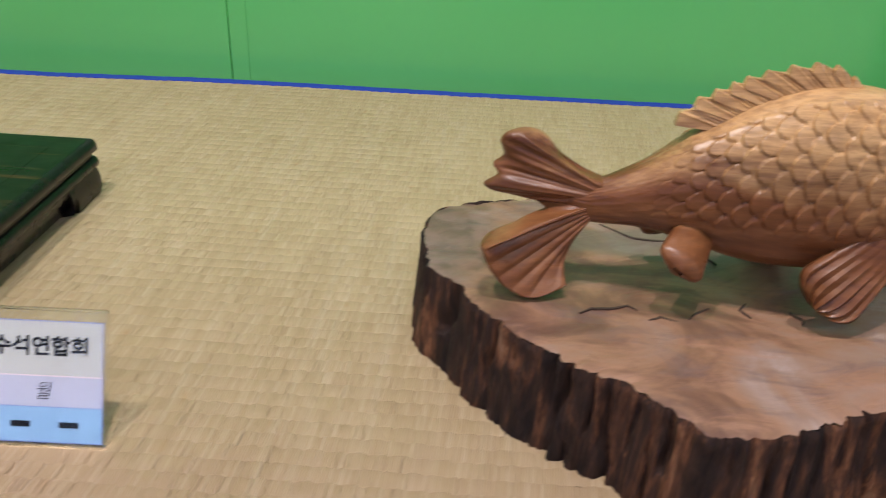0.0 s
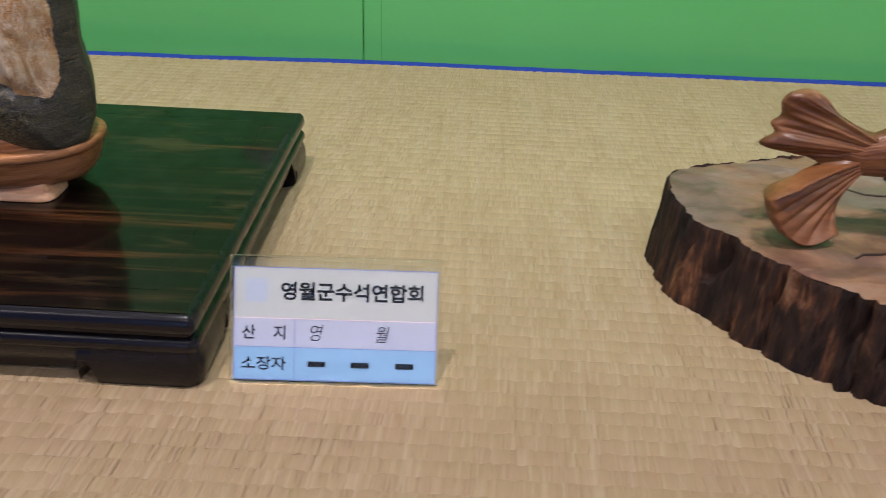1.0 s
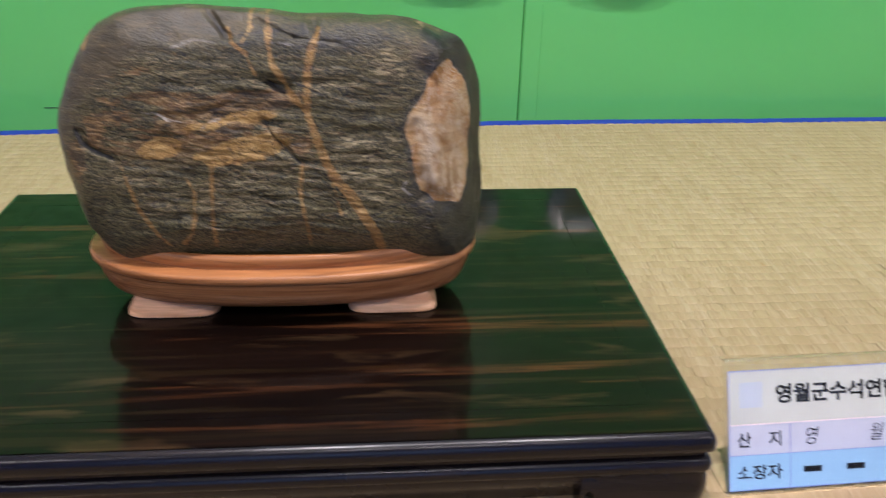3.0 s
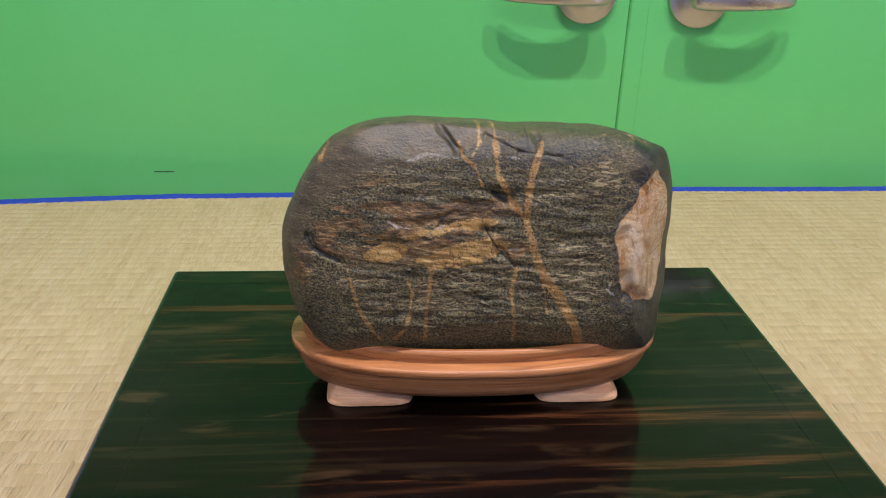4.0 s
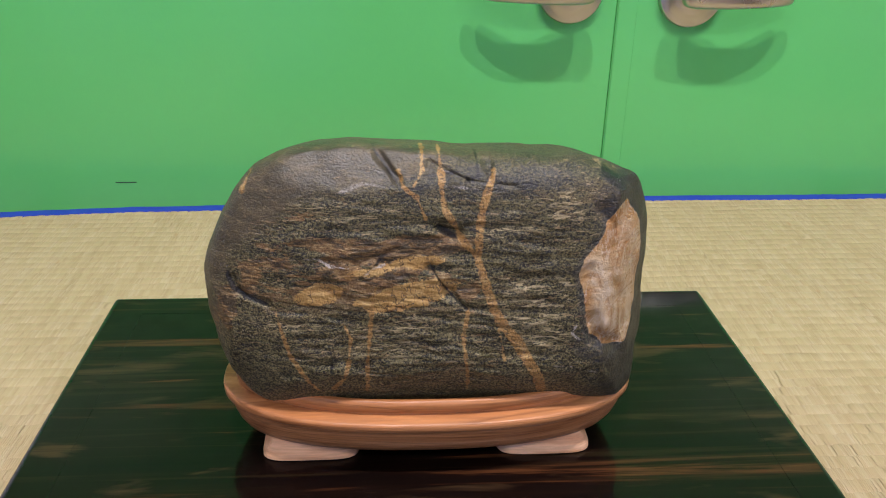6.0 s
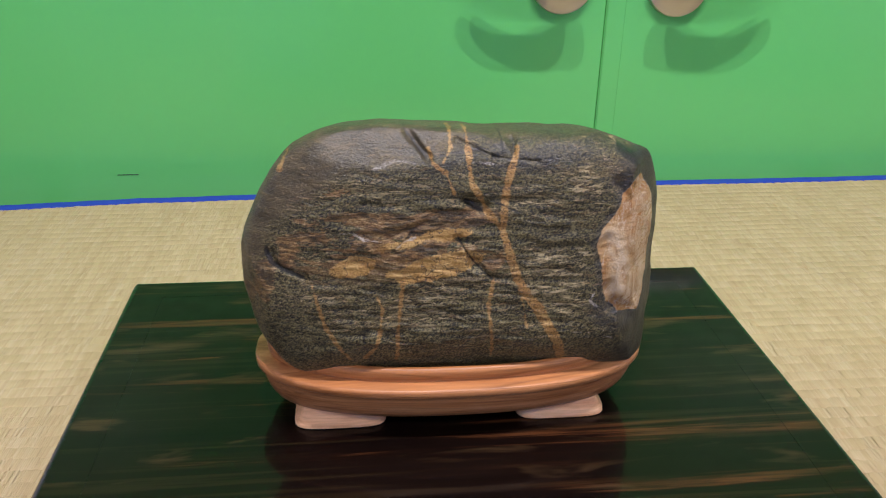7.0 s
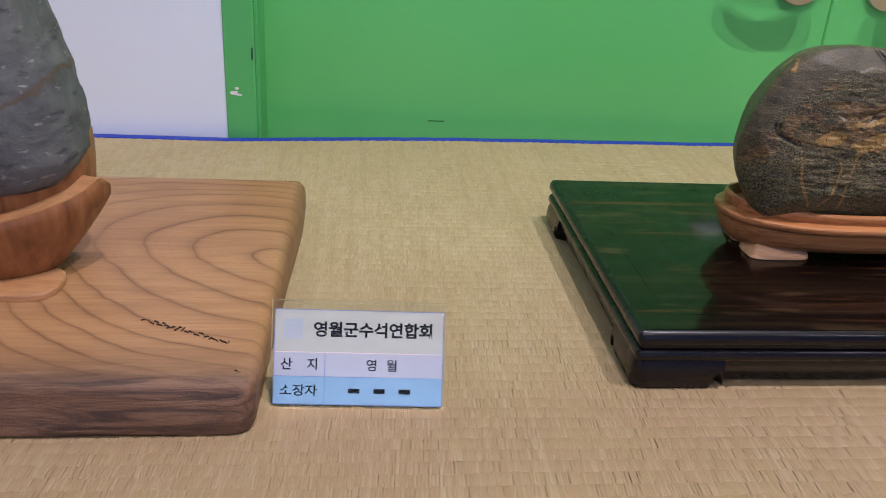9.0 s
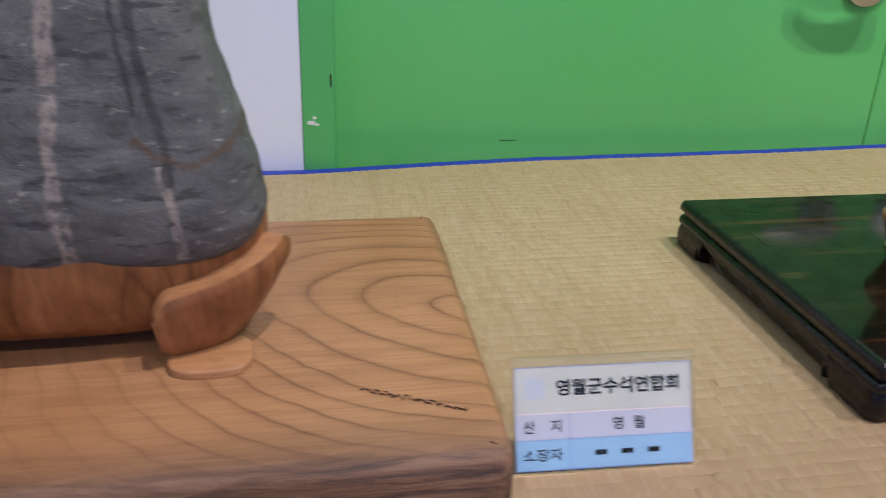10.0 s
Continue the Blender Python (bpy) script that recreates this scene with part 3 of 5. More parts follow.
def inset_outline(pts, d):
    """Moves a closed outline inwards by d along its normals."""
    n = len(pts)
    out = []
    for i in range(n):
        ax, ay = pts[i - 1]
        bx, by = pts[(i + 1) % n]
        tx, ty = bx - ax, by - ay
        l = math.hypot(tx, ty) or 1
        out.append((pts[i][0] - ty / l * d, pts[i][1] + tx / l * d))
    return out


def lofted(name, pts, profile, rings=0, bend=None, cap_low=True):
    """A closed solid: the outline pts, drawn in by each profile row (inset, z); the top is closed with rings towards the middle."""
    n = len(pts)
    verts, faces = [], []
    for d, z in profile:
        verts += [(x, y, z) for x, y in inset_outline(pts, d)]
    layers = len(profile)
    last = inset_outline(pts, profile[-1][0])
    cx, cy = sum(p[0] for p in pts) / n, sum(p[1] for p in pts) / n
    for k in range(1, rings + 1):
        f = 1 - k / (rings + 1)
        verts += [(cx + (x - cx) * f, cy + (y - cy) * f, profile[-1][1]) for x, y in last]
        layers += 1
    for l in range(layers - 1):
        for i in range(n):
            j = (i + 1) % n
            faces.append((l * n + i, l * n + j, (l + 1) * n + j, (l + 1) * n + i))
    top = (layers - 1) * n
    if rings:
        verts.append((cx, cy, profile[-1][1]))
        faces += [(top + i, top + (i + 1) % n, len(verts) - 1) for i in range(n)]
    else:
        faces.append(tuple(range(top, top + n)))
    if cap_low:
        faces.append(tuple(reversed(range(n))))
    if bend:
        verts = [bend(Vector(v)) for v in verts]
    return mesh_of(name, verts, faces)


def tube(name, path, sides=16):
    """A closed bar along path rows (x, y, z, half width across y, half height across z, power)."""
    verts, faces = [], []
    for x, y, z, a, b, p in path:
        for k in range(sides):
            t = 2 * math.pi * k / sides
            c, s = math.cos(t), math.sin(t)
            verts.append((x, y + a * math.copysign(abs(c) ** p, c), z + b * math.copysign(abs(s) ** p, s)))
    for l in range(len(path) - 1):
        for k in range(sides):
            j = (k + 1) % sides
            faces.append((l * sides + k, l * sides + j, (l + 1) * sides + j, (l + 1) * sides + k))
    faces += [tuple(range(sides)), tuple(range((len(path) - 1) * sides, len(path) * sides))]
    return mesh_of(name, verts, faces)


def glide(rows, t):
    """Smooth interpolation in rows of (t, value...)."""
    for k in range(len(rows) - 1):
        if t <= rows[k + 1][0] or k == len(rows) - 2:
            f = (t - rows[k][0]) / (rows[k + 1][0] - rows[k][0])
            f = max(0.0, min(1.0, f))
            out = []
            for i in range(1, len(rows[0])):
                p0 = rows[max(k - 1, 0)][i]
                p1, p2 = rows[k][i], rows[k + 1][i]
                p3 = rows[min(k + 2, len(rows) - 1)][i]
                out.append(0.5 * (2 * p1 + (p2 - p0) * f + (2 * p0 - 5 * p1 + 4 * p2 - p3) * f * f + (3 * p1 - p0 - 3 * p2 + p3) * f ** 3))
            return out if len(out) > 1 else out[0]


def fractal(p, scale, octaves=4):
    return noise.fractal(Vector(p) * scale, 1.0, 2.0, octaves)


def lettering(name, text, size, place, mat, parent, bold=0.012, slant=0.0, width=None, tall=1.0):
    """Writing in the local x-z plane of a card, centred on place, facing -y."""
    cu = bpy.data.curves.new("writing", "FONT")
    cu.body, cu.size, cu.align_x, cu.align_y, cu.offset, cu.shear = text, size, "CENTER", "CENTER", bold * size, slant
    ob = new("writing", cu)
    bpy.context.view_layer.update()
    me = bpy.data.meshes.new_from_object(ob.evaluated_get(bpy.context.evaluated_depsgraph_get()))
    bpy.data.objects.remove(ob)
    xs = [v.co.x for v in me.vertices]
    ys = [v.co.y for v in me.vertices]
    mx, my = (max(xs) + min(xs)) / 2, (max(ys) + min(ys)) / 2
    k = width / (max(xs) - min(xs)) if width else 1.0
    for v in me.vertices:
        v.co = Vector((place[0] + (v.co.x - mx) * k, place[1], place[2] + (v.co.y - my) * tall))
    me.materials.clear()
    return part(name, me, mat, parent)


# ---- the room ----
WALL_Y, DOOR_Y = 0.771, 0.878
OPEN_X0, OPEN_X1, OPEN_TOP, FLOOR = -0.741, 1.345, 1.36, -0.74
bm = box((-3.2, WALL_Y, FLOOR), (OPEN_X0 - 0.048, WALL_Y + 0.2, CEILING))
box((OPEN_X1 + 0.053, WALL_Y, FLOOR), (3.6, WALL_Y + 0.2, CEILING), bm=bm)
box((OPEN_X0 - 0.053, WALL_Y, OPEN_TOP + 0.053), (OPEN_X1 + 0.053, WALL_Y + 0.2, CEILING), bm=bm)
solo("wall_north", bm, WHITE, "white painted wall round the green double door", "wall", "structure")
solo("wall_south", box((-3.2, -4.6, FLOOR), (3.6, -4.4, CEILING)), BLUE_WALL, "unseen blue closing wall, added for blue reflections in the lacquer", "wall", "structure")
solo("wall_east", box((3.6, -4.6, FLOOR), (3.8, 1.0, CEILING)), PLASTER, "plain pale plaster wall of the room", "wall", "structure")
solo("wall_west", box((-3.4, -4.6, FLOOR), (-3.2, 1.0, CEILING)), PLASTER, "plain pale plaster wall of the room", "wall", "structure")
solo("floor", box((-3.4, -4.6, FLOOR - 0.1), (3.8, 1.2, FLOOR)), FLOORING, "plain grey floor under the display table", "floor", "structure")
solo("ceiling", box((-3.4, -4.6, CEILING), (3.8, 1.2, CEILING + 0.1)), PLASTER, "unseen closing ceiling, tinted blue to cool the bounced light", "ceiling", "structure")


def jamb(lo, hi):
    return box(lo, hi, 0.0015, 1)


door_frame = thing("door_frame", "green painted steel door frame with a chipped jamb", "door frame", (OPEN_X0, WALL_Y, FLOOR), kind="structure")
H = OPEN_TOP - FLOOR
W = OPEN_X1 - OPEN_X0
left_jamb = part("jamb", jamb((-0.050, -0.003, 0), (0, 0.0, H + 0.055)), GREEN_FRAME, door_frame)
part("jamb", jamb((W, -0.003, 0), (W + 0.055, 0.0, H + 0.055)), GREEN_FRAME, door_frame)
part("head", jamb((0.0004, -0.003, H), (W - 0.0004, 0.2, H + 0.055)), GREEN_FRAME, door_frame)
part("reveal", jamb((-0.05, 0.001, 0), (0, 0.2, H + 0.05)), GREEN_FRAME, door_frame)
part("reveal", jamb((W, 0.001, 0), (W + 0.05, 0.2, H + 0.05)), GREEN_FRAME, door_frame)
part("stop_strip", box((0.0003, 0.012, 0), (0.006, 0.1067, H - 0.001)), GREEN_FRAME, door_frame)
# bare patches where the paint has come off
for cx, cz, rx, rz, seed in ((-0.036, 0.818, 0.009, 0.0045, 1), (-0.031, 0.826, 0.0045, 0.003, 5), (-0.028, 0.815, 0.005, 0.003, 9)):
    ring = []
    for k in range(26):
        a = 2 * math.pi * k / 26
        r = 0.72 + 0.55 * noise.noise(Vector((math.cos(a) * 1.7, math.sin(a) * 1.7, seed)))
        ring.append((cx + rx * r * math.cos(a), -0.0036, cz + rz * r * math.sin(a)))
    part("paint_chip", mesh_of("paint_chip", ring + [(x, -0.0028, z) for x, y, z in ring], [tuple(range(26))] + [(k, (k + 1) % 26, 26 + (k + 1) % 26, 26 + k) for k in range(26)], False), CHIP, left_jamb, "white bare spot in the green paint")
part("latch_slot", box((-0.0045, -0.0042, 0.876), (-0.002, -0.002, 0.896)), SCUFF, left_jamb, "dark nick in the frame edge")


def lever_handle(side, x, z, key, leaf):
    """side: +1 points to +x. Coordinates relative to the leaf."""
    n = 48
    prof = [(0.047, 0.0), (0.047, -0.006), (0.0455, -0.009), (0.040, -0.0105), (0.034, -0.0115), (0.030, -0.0145), (0.024, -0.016), (0.017, -0.0165), (0.0135, -0.020), (0.012, -0.034), (0.012, -0.040)]
    verts, faces = [], []
    for r, y in prof:
        verts += [(x + r * math.cos(2 * math.pi * k / n), y, z + r * math.sin(2 * math.pi * k / n)) for k in range(n)]
    for l in range(len(prof) - 1):
        faces += [(l * n + k, l * n + (k + 1) % n, (l + 1) * n + (k + 1) % n, (l + 1) * n + k) for k in range(n)]
    faces.append(tuple(range((len(prof) - 1) * n, len(prof) * n)))
    rose = part("door_handle", mesh_of("rose", verts, faces), METAL, leaf, "satin nickel lever handle with a round rose")
    rows = []
    shape = [(-0.026, 0.004, 0.008), (-0.0235, 0.009, 0.0135), (-0.018, 0.0115, 0.0165), (-0.008, 0.0125, 0.0180), (0.01, 0.0120, 0.0180), (0.04, 0.0095, 0.0168), (0.08, 0.0082, 0.0150), (0.115, 0.0080, 0.0135), (0.130, 0.0075, 0.0120), (0.1365, 0.0060, 0.0095), (0.1395, 0.0025, 0.0045)]
    for s, a, b in shape:
        bow = -0.046 - 0.010 * math.sin(math.pi * max(0, min(1, s / 0.14))) + 0.014 * max(0, s / 0.14) ** 2
        rows.append((x + side * s, bow, z + 0.004 - 0.002 * s / 0.14, a, b, 0.72))
    part("lever", tube("lever", rows, 20), METAL, rose)
    if key:
        cyl = []
        fc = []
        m = 28
        for r, y in ((0.0105, -0.050), (0.0105, -0.0600), (0.0095, -0.0608), (0.0085, -0.0604)):
            cyl += [(x - side * 0.004 + r * math.cos(2 * math.pi * k / m), y, z + 0.004 + r * math.sin(2 * math.pi * k / m)) for k in range(m)]
        for l in range(3):
            fc += [(l * m + k, l * m + (k + 1) % m, (l + 1) * m + (k + 1) % m, (l + 1) * m + k) for k in range(m)]
        fc.append(tuple(range(3 * m, 4 * m)))
        part("key_cylinder", mesh_of("key_cylinder", cyl, fc), METAL, rose)
        part("keyhole", box((x - side * 0.004 - 0.006, -0.0612, z + 0.003), (x - side * 0.004 + 0.006, -0.0602, z + 0.0052)), DARK_METAL, rose)
    return rose


SEAM = 0.308
door_1 = thing("door_1", "closed green glossy steel door leaf with a lever handle", "door", (OPEN_X0, DOOR_Y, FLOOR), kind="structure", group="double door leaves")
part("leaf", box((0.002, 0, 0.004), (SEAM - OPEN_X0 - 0.0005, 0.04, H - 0.004), 0.0015, 1), GREEN, door_1)
part("scuff", box((0.306, -0.0006, 0.7486), (0.337, 0.0002, 0.7498)), SCUFF, door_1, "short dark scuff line")
lever_handle(-1, 0.238 - OPEN_X0, 0.298 - FLOOR, True, door_1)
door_2 = thing("door_2", "closed green glossy steel door leaf with a meeting strip", "door", (SEAM, DOOR_Y, FLOOR), kind="structure", group="double door leaves")
part("leaf", box((0.0005, 0, 0.004), (OPEN_X1 - SEAM - 0.008, 0.04, H - 0.004), 0.0015, 1), GREEN, door_2)
part("meeting_strip", box((0.0022, -0.0016, 0.006), (0.030, 0.0, H - 0.006), 0.0008, 1), GREEN, door_2)
lever_handle(1, 0.413 - SEAM, 0.294 - FLOOR, False, door_2)

# ---- display table with its mat ----
table = thing("display_table", "long laminate display table under the woven mat", "table", (0.1, 0.2, FLOOR))
part("tabletop", box((-2.3, -0.5, 0.705), (2.2, 0.555, 0.733), 0.004, 2), TABLE_WOOD, table)
for tx in (-2.2, -0.7, 0.7, 2.1):
    for ty in (-0.44, 0.5):
        part("leg", box((tx - 0.02, ty - 0.02, 0), (tx + 0.02, ty + 0.02, 0.705), 0.003, 1), DARK_METAL, table)

EDGE = [(-2.2, 0.764), (-1.3, 0.765), (-0.92, 0.765), (-0.78, 0.765), (-0.66, 0.777), (-0.53, 0.791), (-0.38, 0.804), (-0.1, 0.811), (0.14, 0.820), (0.33, 0.832), (0.6, 0.832), (0.93, 0.838), (1.25, 0.838), (1.3, 0.80), (1.34, 0.765), (2.3, 0.764)]


def mat_edge(x):
    return glide(EDGE, x)


def swell(x, y):
    return 0.0010 * noise.noise(Vector((x * 2.2, y * 3.0, 4.0))) + 0.0006 * noise.noise(Vector((x * 9, y * 7, 1.0))) - 0.0016


NX, NY = 300, 90
verts, faces = [], []
for i in range(NX + 1):
    mx = -2.15 + 4.4 * i / NX
    e = mat_edge(mx) - 0.020
    for j in range(NY + 1):
        my = -0.36 + (e + 0.36) * j / NY
        verts.append((mx, my, swell(mx, my)))
n0 = len(verts)
verts += [(x, y, z - 0.004) for x, y, z in verts]
for i in range(NX):
    for j in range(NY):
        a = i * (NY + 1) + j
        faces.append((a, a + NY + 1, a + NY + 2, a + 1))
        faces.append((n0 + a, n0 + a + 1, n0 + a + NY + 2, n0 + a + NY + 1))
for i in range(NX):
    a, b = i * (NY + 1), (i + 1) * (NY + 1)
    faces += [(a, n0 + a, n0 + b, b), (a + NY, b + NY, n0 + b + NY, n0 + a + NY)]
for j in range(NY):
    a, b = j, NX * (NY + 1) + j
    faces += [(a, a + 1, n0 + a + 1, n0 + a), (b, n0 + b, n0 + b + 1, b + 1)]
straw_mat = thing("straw_mat", "pale yellow woven rush mat with a blue cloth binding", "mat", (0, 0, 0))
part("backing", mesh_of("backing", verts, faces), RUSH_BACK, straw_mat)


def woven_strands(x0, x1, y0):
    """Every strand of the weave that shows: a short arched strip that dips under the cross threads at both ends."""
    rng = np.random.default_rng(7)
    pitch, row_h = 0.0018, 0.0150
    V, F = [], []
    n_rows = int((0.85 - y0) / row_h)
    across = np.array([-0.5, -0.2, 0.2, 0.5])
    arch = np.array([-0.00032, 0.0, 0.0, -0.00032])
    along = np.array([-0.06, 0.07, 0.93, 1.08])
    dip = np.array([-0.00060, 0.0, 0.0, -0.00066])
    base = 0
    for r in range(n_rows):
        xs = np.arange(x0, x1, pitch) + 0.5 * pitch * (r % 2)
        bow = np.array([0.0022 * noise.noise(Vector((x * 4.0, r * 0.35, 3.0))) + 0.0012 * noise.noise(Vector((x * 17.0, r * 0.9, 8.0))) for x in xs])
        ya = y0 + r * row_h + bow
        room = np.array([mat_edge(x) for x in xs]) - 0.0165 - ya
        keep = room > 0.002
        xs, ya, room = xs[keep], ya[keep], np.minimum(room[keep], row_h)
        if not len(xs):
            continue
        z = np.array([swell(x, y) for x, y in zip(xs, ya)]) + 0.0011
        # in some patches the rushes lie tight and flat, in others they stand apart
        loose = np.array([min(1.2, max(0.45, 0.8 + 0.7 * noise.noise(Vector((x * 8.0, y * 13.0, 5.0))) + 0.5 * noise.noise(Vector((x * 40.0, y * 4.0, 2.0))))) for x, y in zip(xs, ya)])
        z += rng.normal(0, 0.00006, len(xs)) * loose
        # bundles of strands lie alternately high and low
        block = np.floor((xs + 0.004 * (r % 2)) / 0.0152).astype(int) + 4000
        z += rng.normal(0, 0.00010, 9000)[block] + np.where((block + r) % 2 == 0, 0.00008, -0.00008)
        z += 0.00072 * np.sin(np.pi * (((xs + 0.004 * (r % 2)) / 0.0152) % 1.0)) ** 0.7
        lean = rng.normal(0.0004, 0.00014, len(xs))
        wide = pitch * rng.uniform(1.04, 1.24, len(xs))
        shift = rng.normal(0, 0.00025, len(xs))
        X = (xs + shift)[:, None, None] + across[None, None, :] * wide[:, None, None] + lean[:, None, None] * (along[None, :, None] - 0.5) * 2
        Y = ya[:, None, None] + along[None, :, None] * room[:, None, None] + 0 * across[None, None, :] + rng.normal(0, 0.0002, len(xs))[:, None, None]
        Z = z[:, None, None] + dip[None, :, None] + arch[None, None, :] * loose[:, None, None]
        V.append(np.stack([X, Y, Z], -1).reshape(-1, 3))
        q = []
        for i in range(3):
            for j in range(3):
                a = i * 4 + j
                q.append((a, a + 1, a + 5, a + 4))
        q = np.array(q)
        F.append((np.arange(len(xs)) * 16)[:, None, None] + q[None] + base)
        base += 16 * len(xs)
    V, F = np.concatenate(V), np.concatenate([f.reshape(-1, 4) for f in F])
    me = bpy.data.meshes.new("weave")
    me.vertices.add(len(V))
    me.vertices.foreach_set("co", V.ravel())
    me.loops.add(len(F) * 4)
    me.loops.foreach_set("vertex_index", F.ravel())
    me.polygons.add(len(F))
    me.polygons.foreach_set("loop_start", np.arange(0, len(F) * 4, 4))
    me.update()
    me.polygons.foreach_set("use_smooth", np.ones(len(F), bool))
    me.validate()
    return me


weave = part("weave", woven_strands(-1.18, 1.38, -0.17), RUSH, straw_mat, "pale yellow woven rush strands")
tagged(weave, kind="stuff")
verts, faces = [], []
section = [(-0.0205, 0.0004), (-0.0200, 0.0026), (-0.003, 0.0026), (0.0, 0.0008), (0.0, -0.0042), (-0.004, -0.0058), (-0.022, -0.0058)]
for i in range(NX + 1):
    mx = -2.15 + 4.4 * i / NX
    e = mat_edge(mx) + 0.0006 * noise.noise(Vector((mx * 30, 0, 0)))
    verts += [(mx, e + dy, swell(mx, e) + dz + (0.0006 * noise.noise(Vector((mx * 45, dy * 60, 2)) ) if dz > 0 else 0)) for dy, dz in section]
k7 = len(section)
for i in range(NX):
    for k in range(k7):
        faces.append((i * k7 + k, i * k7 + (k + 1) % k7, (i + 1) * k7 + (k + 1) % k7, (i + 1) * k7 + k))
part("binding", mesh_of("binding", verts, faces), BLUE, straw_mat, "bright blue cloth edge binding")


# ---- lacquered plinth ----
def lacquered_plinth():
    p = thing("lacquered_plinth", "low dark lacquered striped wood plinth on scroll feet", "plinth", (0.0, 0.2055, 0.0))
    a, b = 0.300, 0.2115
    frame_w = 0.036
    top = rounded_rect(-a, -b, a, b, 0.006, 4)
    rim = [(0.0015, 0.0485), (0.0, 0.0500), (0.0, 0.0545), (0.0012, 0.0585), (0.0035, 0.0612), (0.0062, 0.0622), (0.0075, 0.0622)]
    part("top_rim", lofted("top_rim", top, rim), LACQUER_EDGE, p)
    # flush panel with a mitred border
    z = 0.0624
    ia, ib = a - 0.0072, b - 0.0072
    ja, jb = a - frame_w, b - frame_w
    g = 0.00035
    for pts in (((-ia, -ib), (ia, -ib), (ja, -jb), (-ja, -jb)), ((ia, -ib), (ia, ib), (ja, jb), (ja, -jb)), ((ia, ib), (-ia, ib), (-ja, jb), (ja, jb)), ((-ia, ib), (-ia, -ib), (-ja, -jb), (-ja, jb))):
        flat = [(x, y, z) for x, y in pts]
        part("border_strip", mesh_of("border_strip", flat + [(x, y, z - 0.001) for x, y, _ in flat], [(0, 1, 2, 3), (4, 7, 6, 5), (0, 4, 5, 1), (1, 5, 6, 2), (2, 6, 7, 3), (3, 7, 4, 0)], False), LACQUER, p)
    part("top_panel", box((-ja + g, -jb + g, z - 0.002), (ja - g, jb - g, z)), LACQUER, p)
    waist = rounded_rect(-a + 0.005, -b + 0.005, a - 0.005, b - 0.005, 0.004, 3)
    part("waist", lofted("waist", waist, [(0.001, 0.0425), (0.0, 0.0432), (0.0, 0.0478), (0.001, 0.0485)]), LACQUER_EDGE, p)
    bead = rounded_rect(-a + 0.0002, -b + 0.0002, a - 0.0002, b - 0.0002, 0.007, 4)
    part("bead", lofted("bead", bead, [(0.004, 0.0300), (0.0012, 0.0312), (0.0, 0.0335), (0.0, 0.0370), (0.0012, 0.0400), (0.004, 0.0425)]), LACQUER_EDGE, p)
    # aprons: an undercut band between the feet that hangs just clear of the mat
    def apron(half):
        steps = 120
        verts, faces = [], []
        for i in range(steps + 1):
            q = -half + 2 * half * i / steps
            low = 0.0042 + 0.0008 * math.cos(q * 26)
            rows = [(q, 0.0, 0.0318), (q, 0.0004, 0.0270), (q, 0.0016, 0.0230), (q, 0.0060, 0.0150), (q, 0.0095, low + 0.0020), (q, 0.0110, low), (q, 0.0190, low), (q, 0.0190, 0.0318)]
            verts += rows
        n = 8
        for i in range(steps):
            for k in range(n):
                faces.append((i * n + k, i * n + (k + 1) % n, (i + 1) * n + (k + 1) % n, (i + 1) * n + k))
        faces += [tuple(range(n)), tuple(range(steps * n, steps * n + n))]
        return verts, faces

    for half, depth, ang in ((a - 0.076, b - 0.002, 0), (b - 0.062, a - 0.002, 90), (a - 0.076, b - 0.002, 180), (b - 0.062, a - 0.002, 270)):
        v, f = apron(half)
        rot = Matrix.Rotation(radians(ang), 3, "Z")
        part("apron", mesh_of("apron", [rot @ Vector((x, y - depth, z)) for x, y, z in v], f), LACQUER_EDGE, p)
    # corner feet: two bulging cheeks that meet in a rounded corner, each with a round notch at its inner end
    def cheek(length):
        """A foot cheek along +x from the corner, front at y = 0; returns rows of (x, bulge, low)."""
        rows = []
        for k in range(33):
            q = (length - 0.015) * k / 12 if k < 12 else length - 0.015 * (32 - k) / 20
            d = length - q
            low = 0.0
            if d < 0.013:
                low = 0.0 if d > 0.0115 else 0.0040 + 0.0165 * math.sqrt(max(0.0, 1 - ((d - 0.0058) / 0.0058) ** 2))
            rows.append((q, low))
        return rows

    for sx in (-1, 1):
        for sy in (-1, 1):
            r = 0.011
            line = []
            for q, low in reversed(cheek(0.088)):
                if q >= r:
                    line.append((q, 0.0, 0.0, -1.0, low))
            for k in range(1, 9):
                t = radians(90 * k / 9)
                line.append((r - r * math.sin(t), r - r * math.cos(t), -math.sin(t), -math.cos(t), 0.0))
            for q, low in cheek(0.074):
                if q >= r:
                    line.append((0.0, q, -1.0, 0.0, low))
            verts, faces = [], []
            for cx, cy, nx, ny, low in line:
                for k in range(9):
                    f = k / 8
                    zz = low + (0.0318 - low) * f
                    out = 0.0032 * math.sin(math.pi * min(1.0, zz / 0.030)) ** 0.8 - 0.0005
                    verts.append((cx + nx * out, cy + ny * out, zz))
                for zz in (0.0318, 0.0):
                    verts.append((cx - nx * 0.015, cy - ny * 0.015, zz))
            n = 11
            for i in range(len(line) - 1):
                for k in range(n):
                    faces.append((i * n + k, i * n + (k + 1) % n, (i + 1) * n + (k + 1) % n, (i + 1) * n + k))
            faces += [tuple(range(n)), tuple(range((len(line) - 1) * n, len(line) * n))]
            verts = [(sx * (a - 0.0015 - x), sy * (b - 0.0015 - y), z) for x, y, z in verts]
